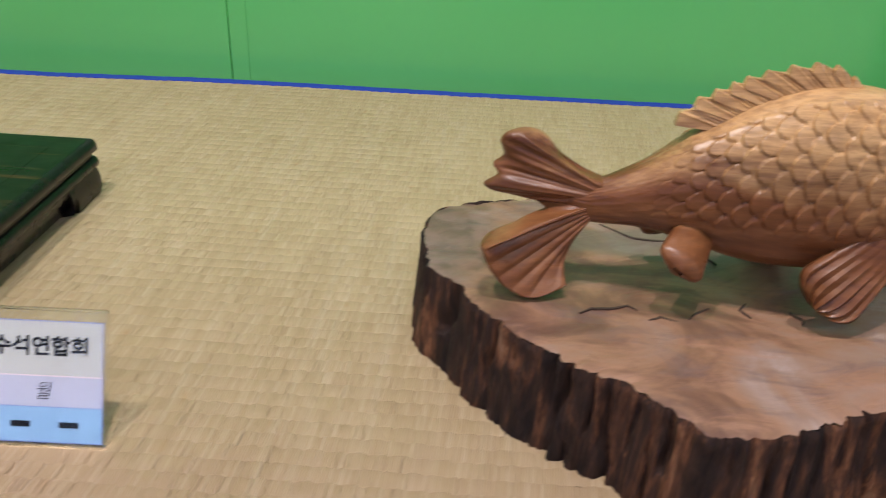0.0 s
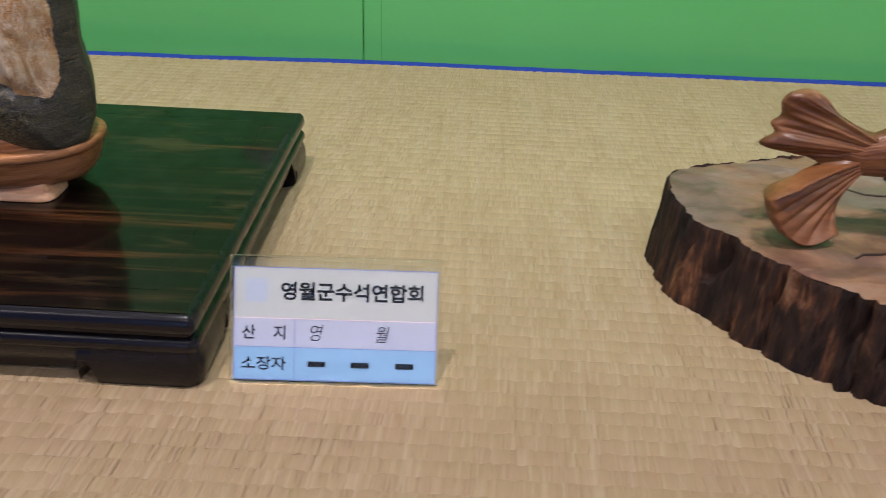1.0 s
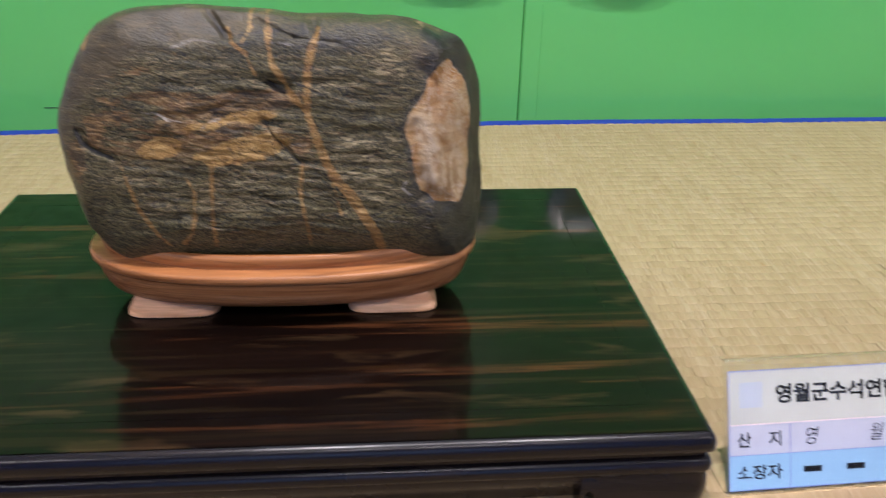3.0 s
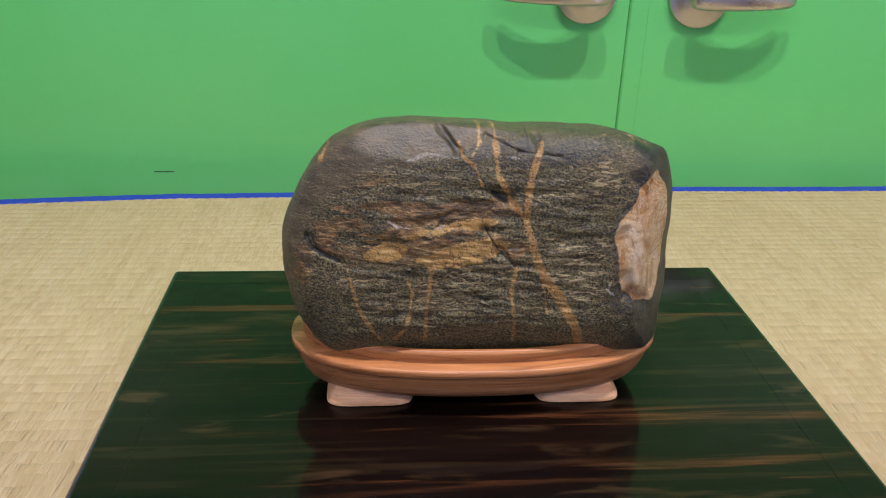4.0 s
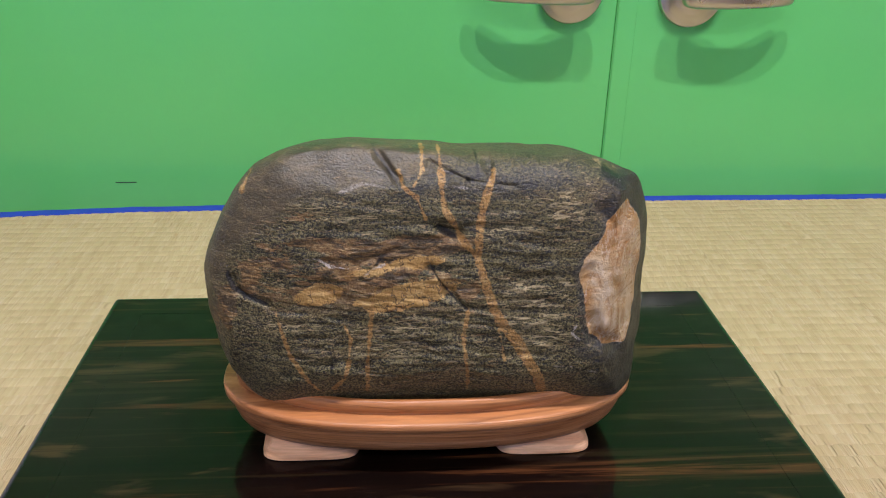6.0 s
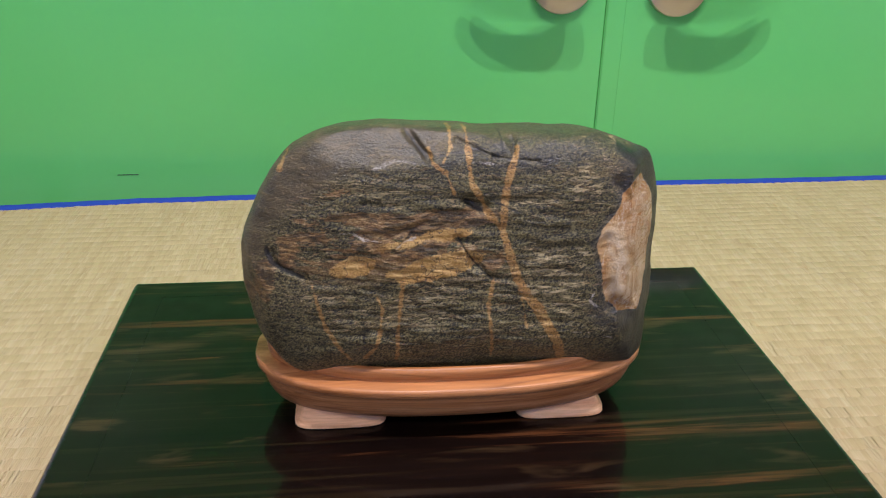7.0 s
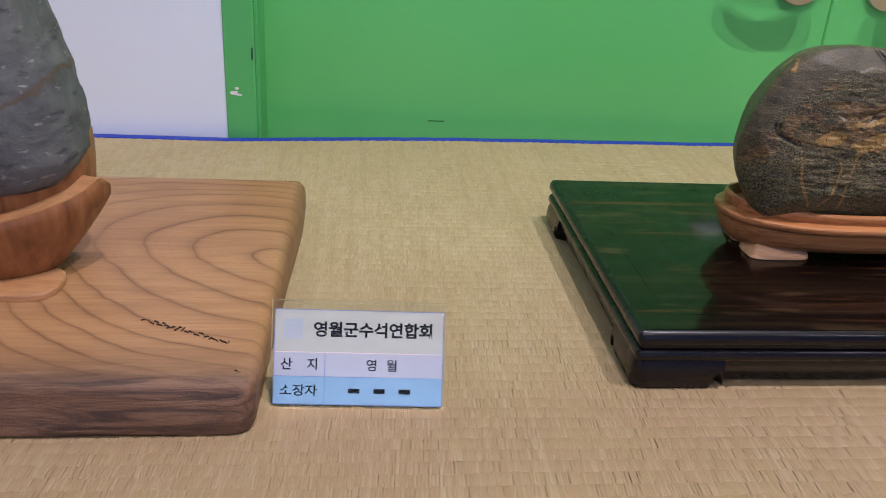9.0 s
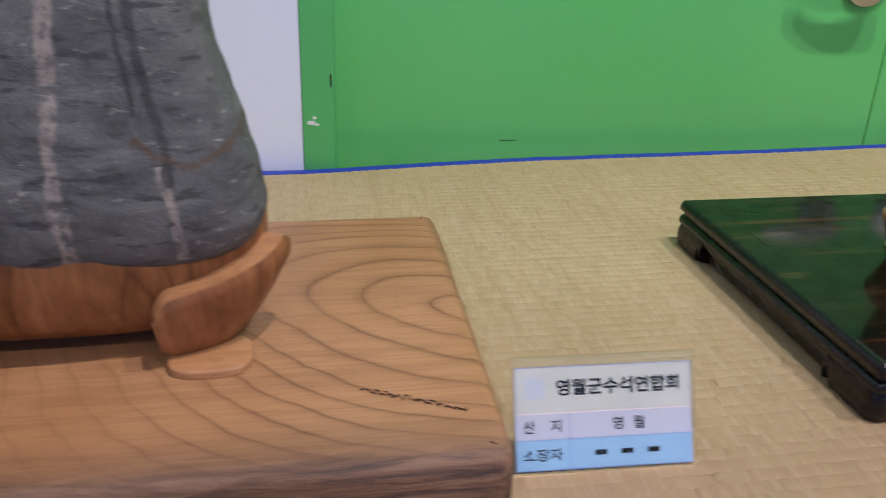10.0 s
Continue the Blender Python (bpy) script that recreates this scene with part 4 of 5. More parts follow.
            part("foot", mesh_of("foot", verts, faces), LACQUER_EDGE, p)
    return p


lacquered_plinth()


# ---- first viewing stone on its pale stand ----
STAND_Z = 0.0625
stand = thing("stone_stand", "pale pinkish carved wooden stand on short feet", "stand", (0.004, 0.204, STAND_Z))
SA, SB = 0.155, 0.070
outline = rounded_outline(SA, SB, 2.4, 144)
prof = [(0.046, 0.0098), (0.028, 0.0100), (0.0185, 0.0118), (0.0130, 0.0160), (0.0090, 0.0225), (0.0062, 0.0300), (0.0044, 0.0362), (0.0038, 0.0382), (0.0048, 0.0390), (0.0046, 0.0397), (0.0012, 0.0403), (0.0002, 0.0414), (0.0, 0.0450), (0.0005, 0.0466), (0.0018, 0.0474), (0.0096, 0.0484), (0.0108, 0.0488), (0.0110, 0.0498), (0.0098, 0.0512), (0.0094, 0.0564), (0.0099, 0.0590), (0.0116, 0.0603), (0.0140, 0.0600), (0.0160, 0.0570), (0.0172, 0.0490)]


def stand_bend(v):
    v.z += 0.006 * (abs(v.x) / SA) ** 3 * max(0, (v.z - 0.03) / 0.03)
    return v


part("bowl", lofted("bowl", outline, prof, 3, stand_bend), PALE_WOOD, stand)
for sx in (-1, 1):
    for sy in (-1, 1):
        fo = [(sx * 0.0875 - 0.002 + x, sy * 0.024 + y) for x, y in rounded_outline(0.036, 0.0225, 4.6, 48)]
        part("foot", lofted("foot", fo, [(0.0008, 0.0), (0.0, 0.0008), (0.0002, 0.0035), (0.0020, 0.0066), (0.0044, 0.0095), (0.0062, 0.0125), (0.0075, 0.020)]), BARE_WOOD, stand, "paler bare wooden foot")


def boulder(name, outline_rows, half_depth, centre, boxy, rough_rows, res=(180, 110), extra=None):
    """A stone whose outline in the x-z plane is radius by angle; boxy < 1 flattens front and back."""
    nu, nv = res
    # even steps along the section from front to back
    fine = []
    for k in range(2001):
        ph = -math.pi / 2 + math.pi * k / 2000
        fine.append((abs(math.cos(ph)) ** boxy, math.copysign(abs(math.sin(ph)) ** boxy, math.sin(ph))))
    run = [0.0]
    for (a0, b0), (a1, b1) in zip(fine, fine[1:]):
        run.append(run[-1] + math.hypot(0.13 * (a1 - a0), half_depth * (b1 - b0)))
    section, k = [], 0
    for j in range(nv + 1):
        want = run[-1] * j / nv
        while k < 1999 and run[k + 1] < want:
            k += 1
        f = max(0.0, min(1.0, (want - run[k]) / max(1e-9, run[k + 1] - run[k])))
        section.append((fine[k][0] + (fine[k + 1][0] - fine[k][0]) * f, fine[k][1] + (fine[k + 1][1] - fine[k][1]) * f))
    around = []
    for i in range(nu):
        th = 2 * math.pi * i / nu
        r = glide(outline_rows, math.degrees(th))
        around.append((r * math.cos(th), r * math.sin(th)))
    verts, faces = [], []
    for rr, dy in section:
        for ax, az in around:
            p = Vector((rr * ax, half_depth * dy, rr * az))
            d = Vector((p.x, p.y * 1.4, p.z))
            d.normalize()
            push = 0.0
            for scale, amp, octv, stretch in rough_rows:
                push += amp * noise.fractal(Vector((p.x * scale, p.y * scale, p.z * scale * stretch)), 1.0, 2.0, octv)
            p += d * push
            if extra:
                p = extra(p)
            verts.append(p + Vector(centre))
    for j in range(nv):
        for i in range(nu):
            k = (i + 1) % nu
            faces.append((j * nu + i, j * nu + k, (j + 1) * nu + k, (j + 1) * nu + i))
    return mesh_of(name, verts, faces)


# world place of the stone's material: x from the plinth's middle, z from the mat
STONE_ROWS = [(0, 0.157), (18, 0.163), (30, 0.158), (40, 0.143), (55, 0.117), (75, 0.101), (90, 0.099), (108, 0.105), (125, 0.124), (140, 0.146), (152, 0.153), (170, 0.159), (187, 0.164), (203, 0.158), (214, 0.152), (228, 0.120), (250, 0.094), (270, 0.090), (290, 0.094), (312, 0.124), (325, 0.163), (334, 0.172), (348, 0.164), (360, 0.157)]


# broken faces: (normal, a place on the face, how hard it cuts, unevenness)
FACETS = [(Vector((0.0, -0.70, 0.71)), Vector((0.0, -0.0455, 0.0875)), 0.9, 0.0025), (Vector((-0.62, -0.58, 0.50)), Vector((-0.121, -0.052, 0.061)), 0.65, 0.004),
          (Vector((-0.86, -0.48, -0.10)), Vector((-0.146, -0.036, -0.010)), 0.8, 0.003), (Vector((0.80, -0.60, 0.05)), Vector((0.1145, -0.047, 0.0)), 0.85, 0.003), (Vector((0.30, -0.45, 0.84)), Vector((0.095, -0.034, 0.089)), 0.5, 0.002),
          (Vector((0.0, -0.88, -0.48)), Vector((0.0, -0.050, -0.052)), 0.7, 0.002)]
for face in FACETS:
    face[0].normalize()
# gashes in the front: (from x, z, to x, z, width, depth)
GASHES = [(-0.042, 0.104, -0.029, 0.090, 0.0026, 0.0032), (-0.008, 0.098, 0.016, 0.089, 0.0022, 0.0020), (0.016, 0.089, 0.046, 0.086, 0.0020, 0.0018), (-0.136, 0.022, -0.133, 0.014, 0.0032, 0.0028), (-0.131, 0.013, -0.114, 0.005, 0.0030, 0.0024), (-0.003, 0.060, 0.008, 0.054, 0.0055, 0.0050),
          (-0.008, 0.032, 0.004, 0.014, 0.0032, 0.0022), (0.004, 0.014, 0.017, 0.003, 0.0035, 0.0022), (0.102, -0.010, 0.108, -0.026, 0.0075, 0.0040), (0.108, -0.026, 0.122, -0.036, 0.0075, 0.0035), (0.030, 0.104, 0.030, 0.090, 0.0035, 0.0030),
          (0.098, 0.030, 0.094, 0.012, 0.0045, 0.0022), (-0.066, -0.038, -0.068, -0.024, 0.0045, 0.0018), (-0.054, 0.036, -0.030, 0.046, 0.0035, 0.0016), (0.104, 0.066, 0.114, 0.056, 0.006, 0.0030)]
NOTCH = Vector((0.113, -0.020, 0.085))


def stone_shape(p):
    if p.z < -0.082:
        p.z = -0.082 + (p.z + 0.082) * 0.2
    p.y += 0.03 * max(0.0, p.z - 0.02)
    # the top is highest near the front
    p.z -= 0.20 * p.y * max(0.0, min(1.0, (p.z - 0.03) / 0.05))
    # both ends draw in towards the back
    if p.y > -0.02:
        if p.x > 0.05:
            p.x -= 0.26 * (p.y + 0.02) * min(1.0, (p.x - 0.05) / 0.07)
        elif p.x < -0.05:
            p.x += 0.32 * (p.y + 0.02) * min(1.0, (-0.05 - p.x) / 0.07)
    lumps = noise.noise(p * 26.0) + 0.35 * noise.noise(p * 70.0)
    for n, at, hard, uneven in FACETS:
        e = (p - at).dot(n) + uneven * lumps
        if e > 0:
            p = p - n * (hard * e * e / (e + 0.0012))
    front = max(0.0, min(1.0, (-0.018 - p.y) / 0.016))
    if front > 0:
        # bedding breaks away in shallow ledges, most in the middle of the front
        rough = max(0.15, min(1.0, 1.0 - (p.z - 0.060) / 0.03)) * max(0.2, min(1.0, (p.x + 0.125) / 0.03)) * max(0.25, min(1.0, (0.10 - p.x) / 0.03)) * max(0.3, min(1.0, (p.z + 0.075) / 0.03))
        q = noise.fractal(Vector((p.x * 15, 3.0, p.z * 62 + p.x * 5)), 1.0, 2.0, 3)
        q2 = noise.fractal(Vector((p.x * 42, 8.0, p.z * 150 + p.x * 12)), 1.0, 2.0, 3)
        p.y += rough * front * (0.0006 * max(-1.0, min(1.0, q * 4)) + 0.0004 * max(-1.0, min(1.0, q2 * 4)))
        warp = 0.004 * noise.noise(Vector((p.x * 60, p.z * 60, 2)))
        for x0, z0, x1, z1, width, depth in GASHES:
            dx, dz = x1 - x0, z1 - z0
            f = max(0.0, min(1.0, ((p.x - x0) * dx + (p.z - z0) * dz) / (dx * dx + dz * dz)))
            d = math.hypot(p.x - x0 - dx * f, p.z - z0 - dz * f) + warp
            if d < 1.6 * width:
                k = depth * front * math.exp(-max(0.0, d / width) ** 2 * 2.0)
                p.y += k
                p.z -= 0.25 * k if p.z > 0.06 else 0.0
    d = (p - NOTCH).length / 0.011
    if d < 2:
        p -= Vector((0.4, -0.5, 0.77)) * 0.005 * math.exp(-d * d * 1.5)
    return p


stone_mesh = boulder("viewing_stone", STONE_ROWS, 0.0545, (0.008, 0.1955, 0.196), 0.50, [(9, 0.0030, 2, 1.0), (24, 0.0009, 4, 1.5)], (600, 330), stone_shape)
# where the minerals lie on the stone: veins and cracks as rows of (x, z, half width) in millimetres, slabs as (x, z, half length, half height, slope)
VEINS = [[(81, 128, 3.0), (76, 144, 3.4), (68, 158, 3.8), (60, 172, 4.2), (51, 184, 3.4), (43, 198, 2.8), (38, 212, 3.0), (31, 235, 2.2), (32, 262, 2.6), (35, 276, 2.6), (41, 290, 1.0)],
         [(31, 235, 1.6), (24, 243, 2.0), (18, 252, 1.6), (9, 268, 2.0), (7, 281, 2.0), (6, 300, 0.9)],
         [(28, 130, 1.0), (27, 148, 1.4), (25, 161, 1.1), (23, 178, 0.9), (26, 198, 0.6)], [(-76, 132, 1.2), (-84, 145, 1.4), (-93, 163, 1.2), (-98, 184, 0.8), (-101, 198, 0.5)],
         [(-42, 130, 1.3), (-41, 162, 1.3), (-38, 195, 1.4), (-35, 216, 0.8)], [(-65, 133, 2.2), (-57, 144, 1.6), (-54, 159, 1.2), (-52, 176, 1.3), (-57, 188, 0.6)],
         [(-10, 283, 0.7), (-5, 290, 1.1), (-5, 308, 0.8)], [(-3, 262, 0.9), (-8, 275, 1.0), (-17, 282, 1.2), (-20, 290, 0.5)], [(52, 158, 0.6), (48, 178, 0.8), (44, 190, 0.8)], [(-119, 275, 1.2), (-113, 288, 0.8)]]
CRACKS = [[(25, 198, 0.7), (12, 210, 0.8), (1, 228, 0.7)], [(15, 249, 1.4), (10, 252, 2.2), (5, 256, 1.6)], [(-21, 284, 0.6), (-29, 293, 0.9), (-36, 301, 0.4)], [(-66, 150, 0.7), (-65, 160, 0.8), (-67, 171, 0.5)],
          [(-106, 201, 1.0), (-118, 206, 1.6), (-126, 210, 1.4)], [(-128, 212, 1.6), (-131, 219, 1.6), (-130, 224, 0.8)], [(-46, 222, 0.5), (-35, 231, 0.6), (-28, 240, 0.5)], [(84, 129, 0.6), (92, 136, 0.7), (102, 140, 0.5)],
          [(41, 248, 0.6), (30, 253, 0.7), (22, 256, 0.4)], [(124, 250, 0.6), (121, 268, 1.0), (117, 276, 0.6)], [(113, 286, 2.2), (121, 281, 3.0), (127, 277, 1.6)], [(30, 300, 0.8), (30, 287, 0.6)]]
# white seams; the two rows near z 280 trace a ridge's highlight
SEAMS_AND_GLINTS = [[(-84, 235, 0.4), (-72, 236, 0.6), (-64, 231, 0.5), (-52, 229, 0.6)], [(-44, 222, 0.6), (-38, 228, 0.8), (-30, 231, 0.4)], [(0, 281, 0.5), (14, 282, 0.9), (30, 280, 0.6)], [(86, 152, 0.4), (104, 150, 0.8), (118, 144, 0.5)], [(-60, 278, 0.4), (-42, 284, 0.9), (-28, 282, 0.5)], [(100, 184, 0.4), (97, 178, 0.7), (103, 172, 0.4)]]
OCHRE = [(-72, 210.5, 16, 7.4, 0.22), (-12, 209, 34, 9.5, 0.20), (-40, 226, 20, 3.6, 0.15), (-8, 232, 16, 4.0, 0.1)]
BROWN = [(-26, 226, 23, 9, 0.25), (-56, 226, 15, 7, 0.1), (-20, 240, 48, 9, 0.1), (-99, 231, 18, 4.5, 0.0), (-134, 197, 8, 15, 0.9), (-147, 180, 7, 9, 0.5), (-116, 220, 7, 13, 0.3), (-60, 245, 30, 5, 0.0), (25, 212, 9, 6, 0.3)]
PALE = [(-21, 183, 20, 8, 0.15), (-28, 167, 26, 7, 0.05), (70, 198, 25, 14, 0.2), (78, 173, 18, 10, 0.2), (22, 156, 12, 5, 0.1), (-88, 186, 22, 4, 0.0), (75, 262, 34, 5, 0.05), (92, 274, 18, 5, 0.0), (-45, 176, 18, 6, 0.0), (75, 214, 26, 5, 0.05), (-73, 271, 20, 4.5, -0.05), (-39, 264, 16, 5, 0.1), (45, 253, 20, 5, 0.1)]
SLATE = [(35, 284, 60, 7, 0.0), (125, 270, 22, 16, 0.0), (118, 165, 20, 14, -0.3)]
QUARTZ = [(150, 155), (134, 160), (121, 165), (110, 175), (106, 190), (103, 206), (98, 222), (101, 232), (109, 243), (115, 256), (123, 266), (142, 274)]


def lay_minerals(me):
    co = np.empty(3 * len(me.vertices))
    me.vertices.foreach_get("co", co)
    co = co.reshape(-1, 3) * 1000
    px, py, pz = co[:, 0], co[:, 1], co[:, 2]
    behind = np.maximum(0, py - 192) * 0.6

    def along(lines):
        best = np.full(len(px), -9.0)
        for line in lines:
            for (x0, z0, w0), (x1, z1, w1) in zip(line, line[1:]):
                dx, dz = x1 - x0, z1 - z0
                f = np.clip(((px - x0) * dx + (pz - z0) * dz) / (dx * dx + dz * dz), 0, 1)
                best = np.maximum(best, w0 + (w1 - w0) * f - np.hypot(px - x0 - dx * f, pz - z0 - dz * f))
        return best

    def slabs(rows):
        best = np.full(len(px), -9.0)
        for cx, cz, a, h, slope in rows:
            q = np.sqrt(((px - cx) / a) ** 2 + ((pz - cz - slope * (px - cx)) / h) ** 2)
            best = np.maximum(best, (1 - q) * min(a, h) * 1.15)
        return best

    edge = np.interp(pz, [z for x, z in QUARTZ], [x for x, z in QUARTZ])
    back = 176 - 16 * np.clip((pz - 225) / 45, 0, 1) ** 2 - 14 * np.clip((185 - pz) / 28, 0, 1) ** 2
    inside = np.minimum(np.minimum(px - edge, back - py), np.minimum(pz - 157, 272 - pz))
    for name, value in (("vein", along(VEINS) - behind), ("crack", along(CRACKS) - behind), ("seam_glint", along(SEAMS_AND_GLINTS) - behind), ("ochre", slabs(OCHRE) - behind), ("brown", slabs(BROWN) - behind), ("pale", slabs(PALE) - behind), ("slate", slabs(SLATE) - behind), ("quartz", inside)):
        at = me.attributes.new(name, "FLOAT", "POINT")
        at.data.foreach_set("value", np.clip(value, -9, 9).astype(np.float32))


lay_minerals(stone_mesh)
stone = solo("viewing_stone", stone_mesh, STONE, "dark grey-brown layered viewing stone with tan veins and quartz", "stone")


# ---- name cards ----
def name_card(place, turn, origin_x, bars, bar_wide, hand):
    card = thing("name_card", "clear acrylic holder with a printed paper name card", "name card", (*place, 0.0), (0, 0, turn), group="name cards")
    w, h, lean = 0.156, 0.097, 24.5
    tilt = Matrix.Rotation(radians(-lean), 4, "X")

    def leaned(me):
        me.transform(tilt)
        return me

    def plate(lo, hi, bev=0.0):
        b = box(lo, hi, bev, 2)
        m2 = bpy.data.meshes.new("plate")
        b.to_mesh(m2)
        b.free()
        return leaned(m2)

    front = part("front_sheet", plate((-w / 2, -0.0010, 0.001), (w / 2, 0.0006, h), 0.0004), ACRYLIC, card)
    back = part("back_sheet", plate((-w / 2, 0.0022, 0.001), (w / 2, 0.0038, h - 0.0004), 0.0004), ACRYLIC, card)
    fold = part("fold", plate((-w / 2, 0.0004, h - 0.0016), (w / 2, 0.0030, h + 0.0002), 0.0005), ACRYLIC, card)
    foot = part("base_sheet", box((-w / 2, 0.004, 0.0), (w / 2, 0.034, 0.0016), 0.0005, 1), ACRYLIC, card)
    for o in (front, back, fold, foot):
        o.visible_shadow = False
    pw, p0, p1 = 0.151, 0.0035, 0.0885
    ph = p1 - p0
    paper = part("paper", plate((-pw / 2, 0.0012, p0), (pw / 2, 0.0016, p1)), PAPER, card)

    def region(name, x0, x1, f0, f1, mat, lift):
        return part(name, plate((-pw / 2 + pw * x0, 0.0012 - lift, p0 + ph * f0), (-pw / 2 + pw * x1, 0.0012 - lift + 0.00005, p0 + ph * f1)), mat, paper)

    region("header_band", 0, 1, 0.55, 1, PAPER_CREAM, 0.00010)
    region("blue_band", 0, 1, 0.0, 0.295, PAPER_BLUE, 0.00010)
    region("emblem", 0.055, 0.165, 0.69, 0.90, EMBLEM, 0.00018)
    region("rule", 0, 1, 0.547, 0.553, PINK_LINE, 0.00018)
    region("rule", 0, 1, 0.293, 0.298, BLUE_LINE, 0.00018)
    region("rule", 0.298, 0.302, 0.0, 0.55, BLUE_LINE, 0.00018)
    for x0, x1, f0, f1 in ((0, 1, 0.993, 1), (0, 1, 0, 0.008), (0, 0.004, 0, 1), (0.996, 1, 0, 1)):
        region("rule", x0, x1, f0, f1, BLUE_LINE, 0.00020)
    for k in range(3):
        region("emblem_stroke", 0.082, 0.135, 0.74 + 0.055 * k, 0.748 + 0.055 * k, PAPER, 0.00024)

    def write(text, size, cx, f, width, slant=0.0, bold=0.014, tall=1.0):
        o = lettering("writing", text, size, (-pw / 2 + pw * cx, 0.0012 - 0.00026, p0 + ph * f), INK, paper, bold, slant, width, tall)
        leaned(o.data)

    write("영월군수석연합회", 0.0150, 0.580, 0.795, pw * 0.70, 0.0, 0.032, 0.95)
    write("산", 0.0115, 0.075, 0.425, None, 0.0, 0.018)
    write("지", 0.0115, 0.225, 0.425, None, 0.0, 0.018)
    write("소장자", 0.0110, 0.150, 0.150, pw * 0.22, 0.0, 0.020)
    if hand:
        write("영", 0.0120, 0.41, 0.43, None, 0.25, -0.004, 1.15)
        write("월", 0.0120, 0.735, 0.43, None, 0.25, -0.004, 1.15)
    else:
        write("영", 0.0115, 0.575, 0.425, None, 0.0, 0.012)
        write("월", 0.0115, 0.695, 0.425, None, 0.0, 0.012)
    for bx in bars:
        region("writing_bar", bx - bar_wide, bx + bar_wide, 0.125, 0.175, INK, 0.00026)
    return card


name_card((0.396, 0.0065), 2.4, 0, (0.41, 0.625, 0.845), 0.045, True)
name_card((-0.561, -0.037), -2.2, 0, (0.475, 0.625, 0.775), 0.034, False)


# ---- log slab ----
LOG_ROWS = [(0, 0.25), (30, 0.26), (60, 0.225), (90, 0.195), (112, 0.190), (132, 0.202), (140, 0.219), (148, 0.241), (156, 0.247), (166, 0.233), (176, 0.217), (185, 0.194), (200, 0.172), (215, 0.159), (230, 0.148), (243, 0.148), (258, 0.166), (275, 0.157), (297, 0.150), (318, 0.175), (338, 0.215), (360, 0.25)]
LOG_TOP = 0.080


fissure_rng = random.Random(11)
FISSURES = []
spot = 0.0
while spot < 356:
    spot += fissure_rng.uniform(1.6, 6.0)
    FISSURES.append((spot, fissure_rng.uniform(0.35, 1.3), fissure_rng.uniform(0.0025, 0.0095), fissure_rng.uniform(-30, 30), fissure_rng.uniform(0, 9), fissure_rng.choice((0.0, 0.0, 0.035, 0.055))))


def log_radius(deg, z):
    """Bark outline: plates parted by fissures that run up the side."""
    a = radians(deg)
    q = Vector((math.cos(a), math.sin(a), 0))
    wide = noise.noise(q * 6.0 + Vector((0, 0, z * 4)))
    plate = noise.noise(q * 16.0 + Vector((3, 0, z * 7)))
    fine = noise.fractal(q * 38.0 + Vector((0, 5, z * 16)), 1.0, 2.0, 4)
    r = glide(LOG_ROWS, deg % 360) + 0.004 * wide + 0.0035 * plate + 0.0022 * fine + 0.001 + 0.006 * max(0.0, 1 - z / 0.07)
    for at, width, depth, slant, seed, start in FISSURES:
        d = abs((deg - at - slant * (z - 0.04) + 180) % 360 - 180)
        if d < 4 and z >= start:
            d = abs((deg - at - slant * (z - 0.04) - 1.4 * noise.noise(Vector((seed, z * 40, 0))) + 180) % 360 - 180)
            r -= depth * math.exp(-(d / width) ** 2) * (0.6 + 0.4 * math.cos(z * 30 + seed)) * (0.35 + 0.65 * min(1.0, max(0.0, LOG_TOP - z) / 0.014))
    return r


def log_height(x, y):
    return LOG_TOP + 0.0012 * noise.noise(Vector((x * 14, y * 14, 2))) + 0.0007 * noise.noise(Vector((x * 40, y * 40, 5)))


log_slab = thing("log_slab", "thick sawn log slice with dark furrowed bark", "log slab", (0.90, 0.14, 0.0))
NA, NZ = 840, 18
verts, faces = [], []
for k in range(NZ + 1):
    z = LOG_TOP * k / NZ
    for i in range(NA):
        deg = 360 * i / NA
        r = log_radius(deg, z)
        if k == NZ:
            r -= 0.0022
        a = radians(deg)
        lip = 0.0030 * noise.noise(Vector((math.cos(a) * 12, math.sin(a) * 12, 9))) if k == NZ else 0
        verts.append((r * math.cos(a), r * math.sin(a), max(0.0, z + lip)))
for k in range(NZ):
    for i in range(NA):
        j = (i + 1) % NA
        faces.append((k * NA + i, k * NA + j, (k + 1) * NA + j, (k + 1) * NA + i))
base = len(verts)
for i in range(NA):
    x, y, z = verts[NZ * NA + i]
    verts.append((x * 0.965, y * 0.965, LOG_TOP - 0.004))
    faces.append((NZ * NA + i, NZ * NA + (i + 1) % NA, base + (i + 1) % NA, base + i))
faces.append(tuple(reversed(range(NA))))
part("bark", mesh_of("bark", verts, faces), BARK, log_slab, "dark brown furrowed bark")
verts, faces = [], []
rings = 26
for k in range(rings):
    f = 1 - k / rings
    for i in range(NA):
        a = radians(360 * i / NA)
        r = (log_radius(360 * i / NA, LOG_TOP) - 0.003) * f
        x, y = r * math.cos(a), r * math.sin(a)
        verts.append((x, y, log_height(x, y) + (0.0006 if k else -0.0006)))
for k in range(rings - 1):
    for i in range(NA):
        j = (i + 1) % NA
        faces.append((k * NA + i, k * NA + j, (k + 1) * NA + j, (k + 1) * NA + i))
verts.append((0, 0, LOG_TOP + 0.0006))
faces += [((rings - 1) * NA + i, (rings - 1) * NA + (i + 1) % NA, len(verts) - 1) for i in range(NA)]
cut_face = part("cut_face", mesh_of("cut_face", verts, faces), LOG_FACE, log_slab, "smoothed pinkish brown cut face")


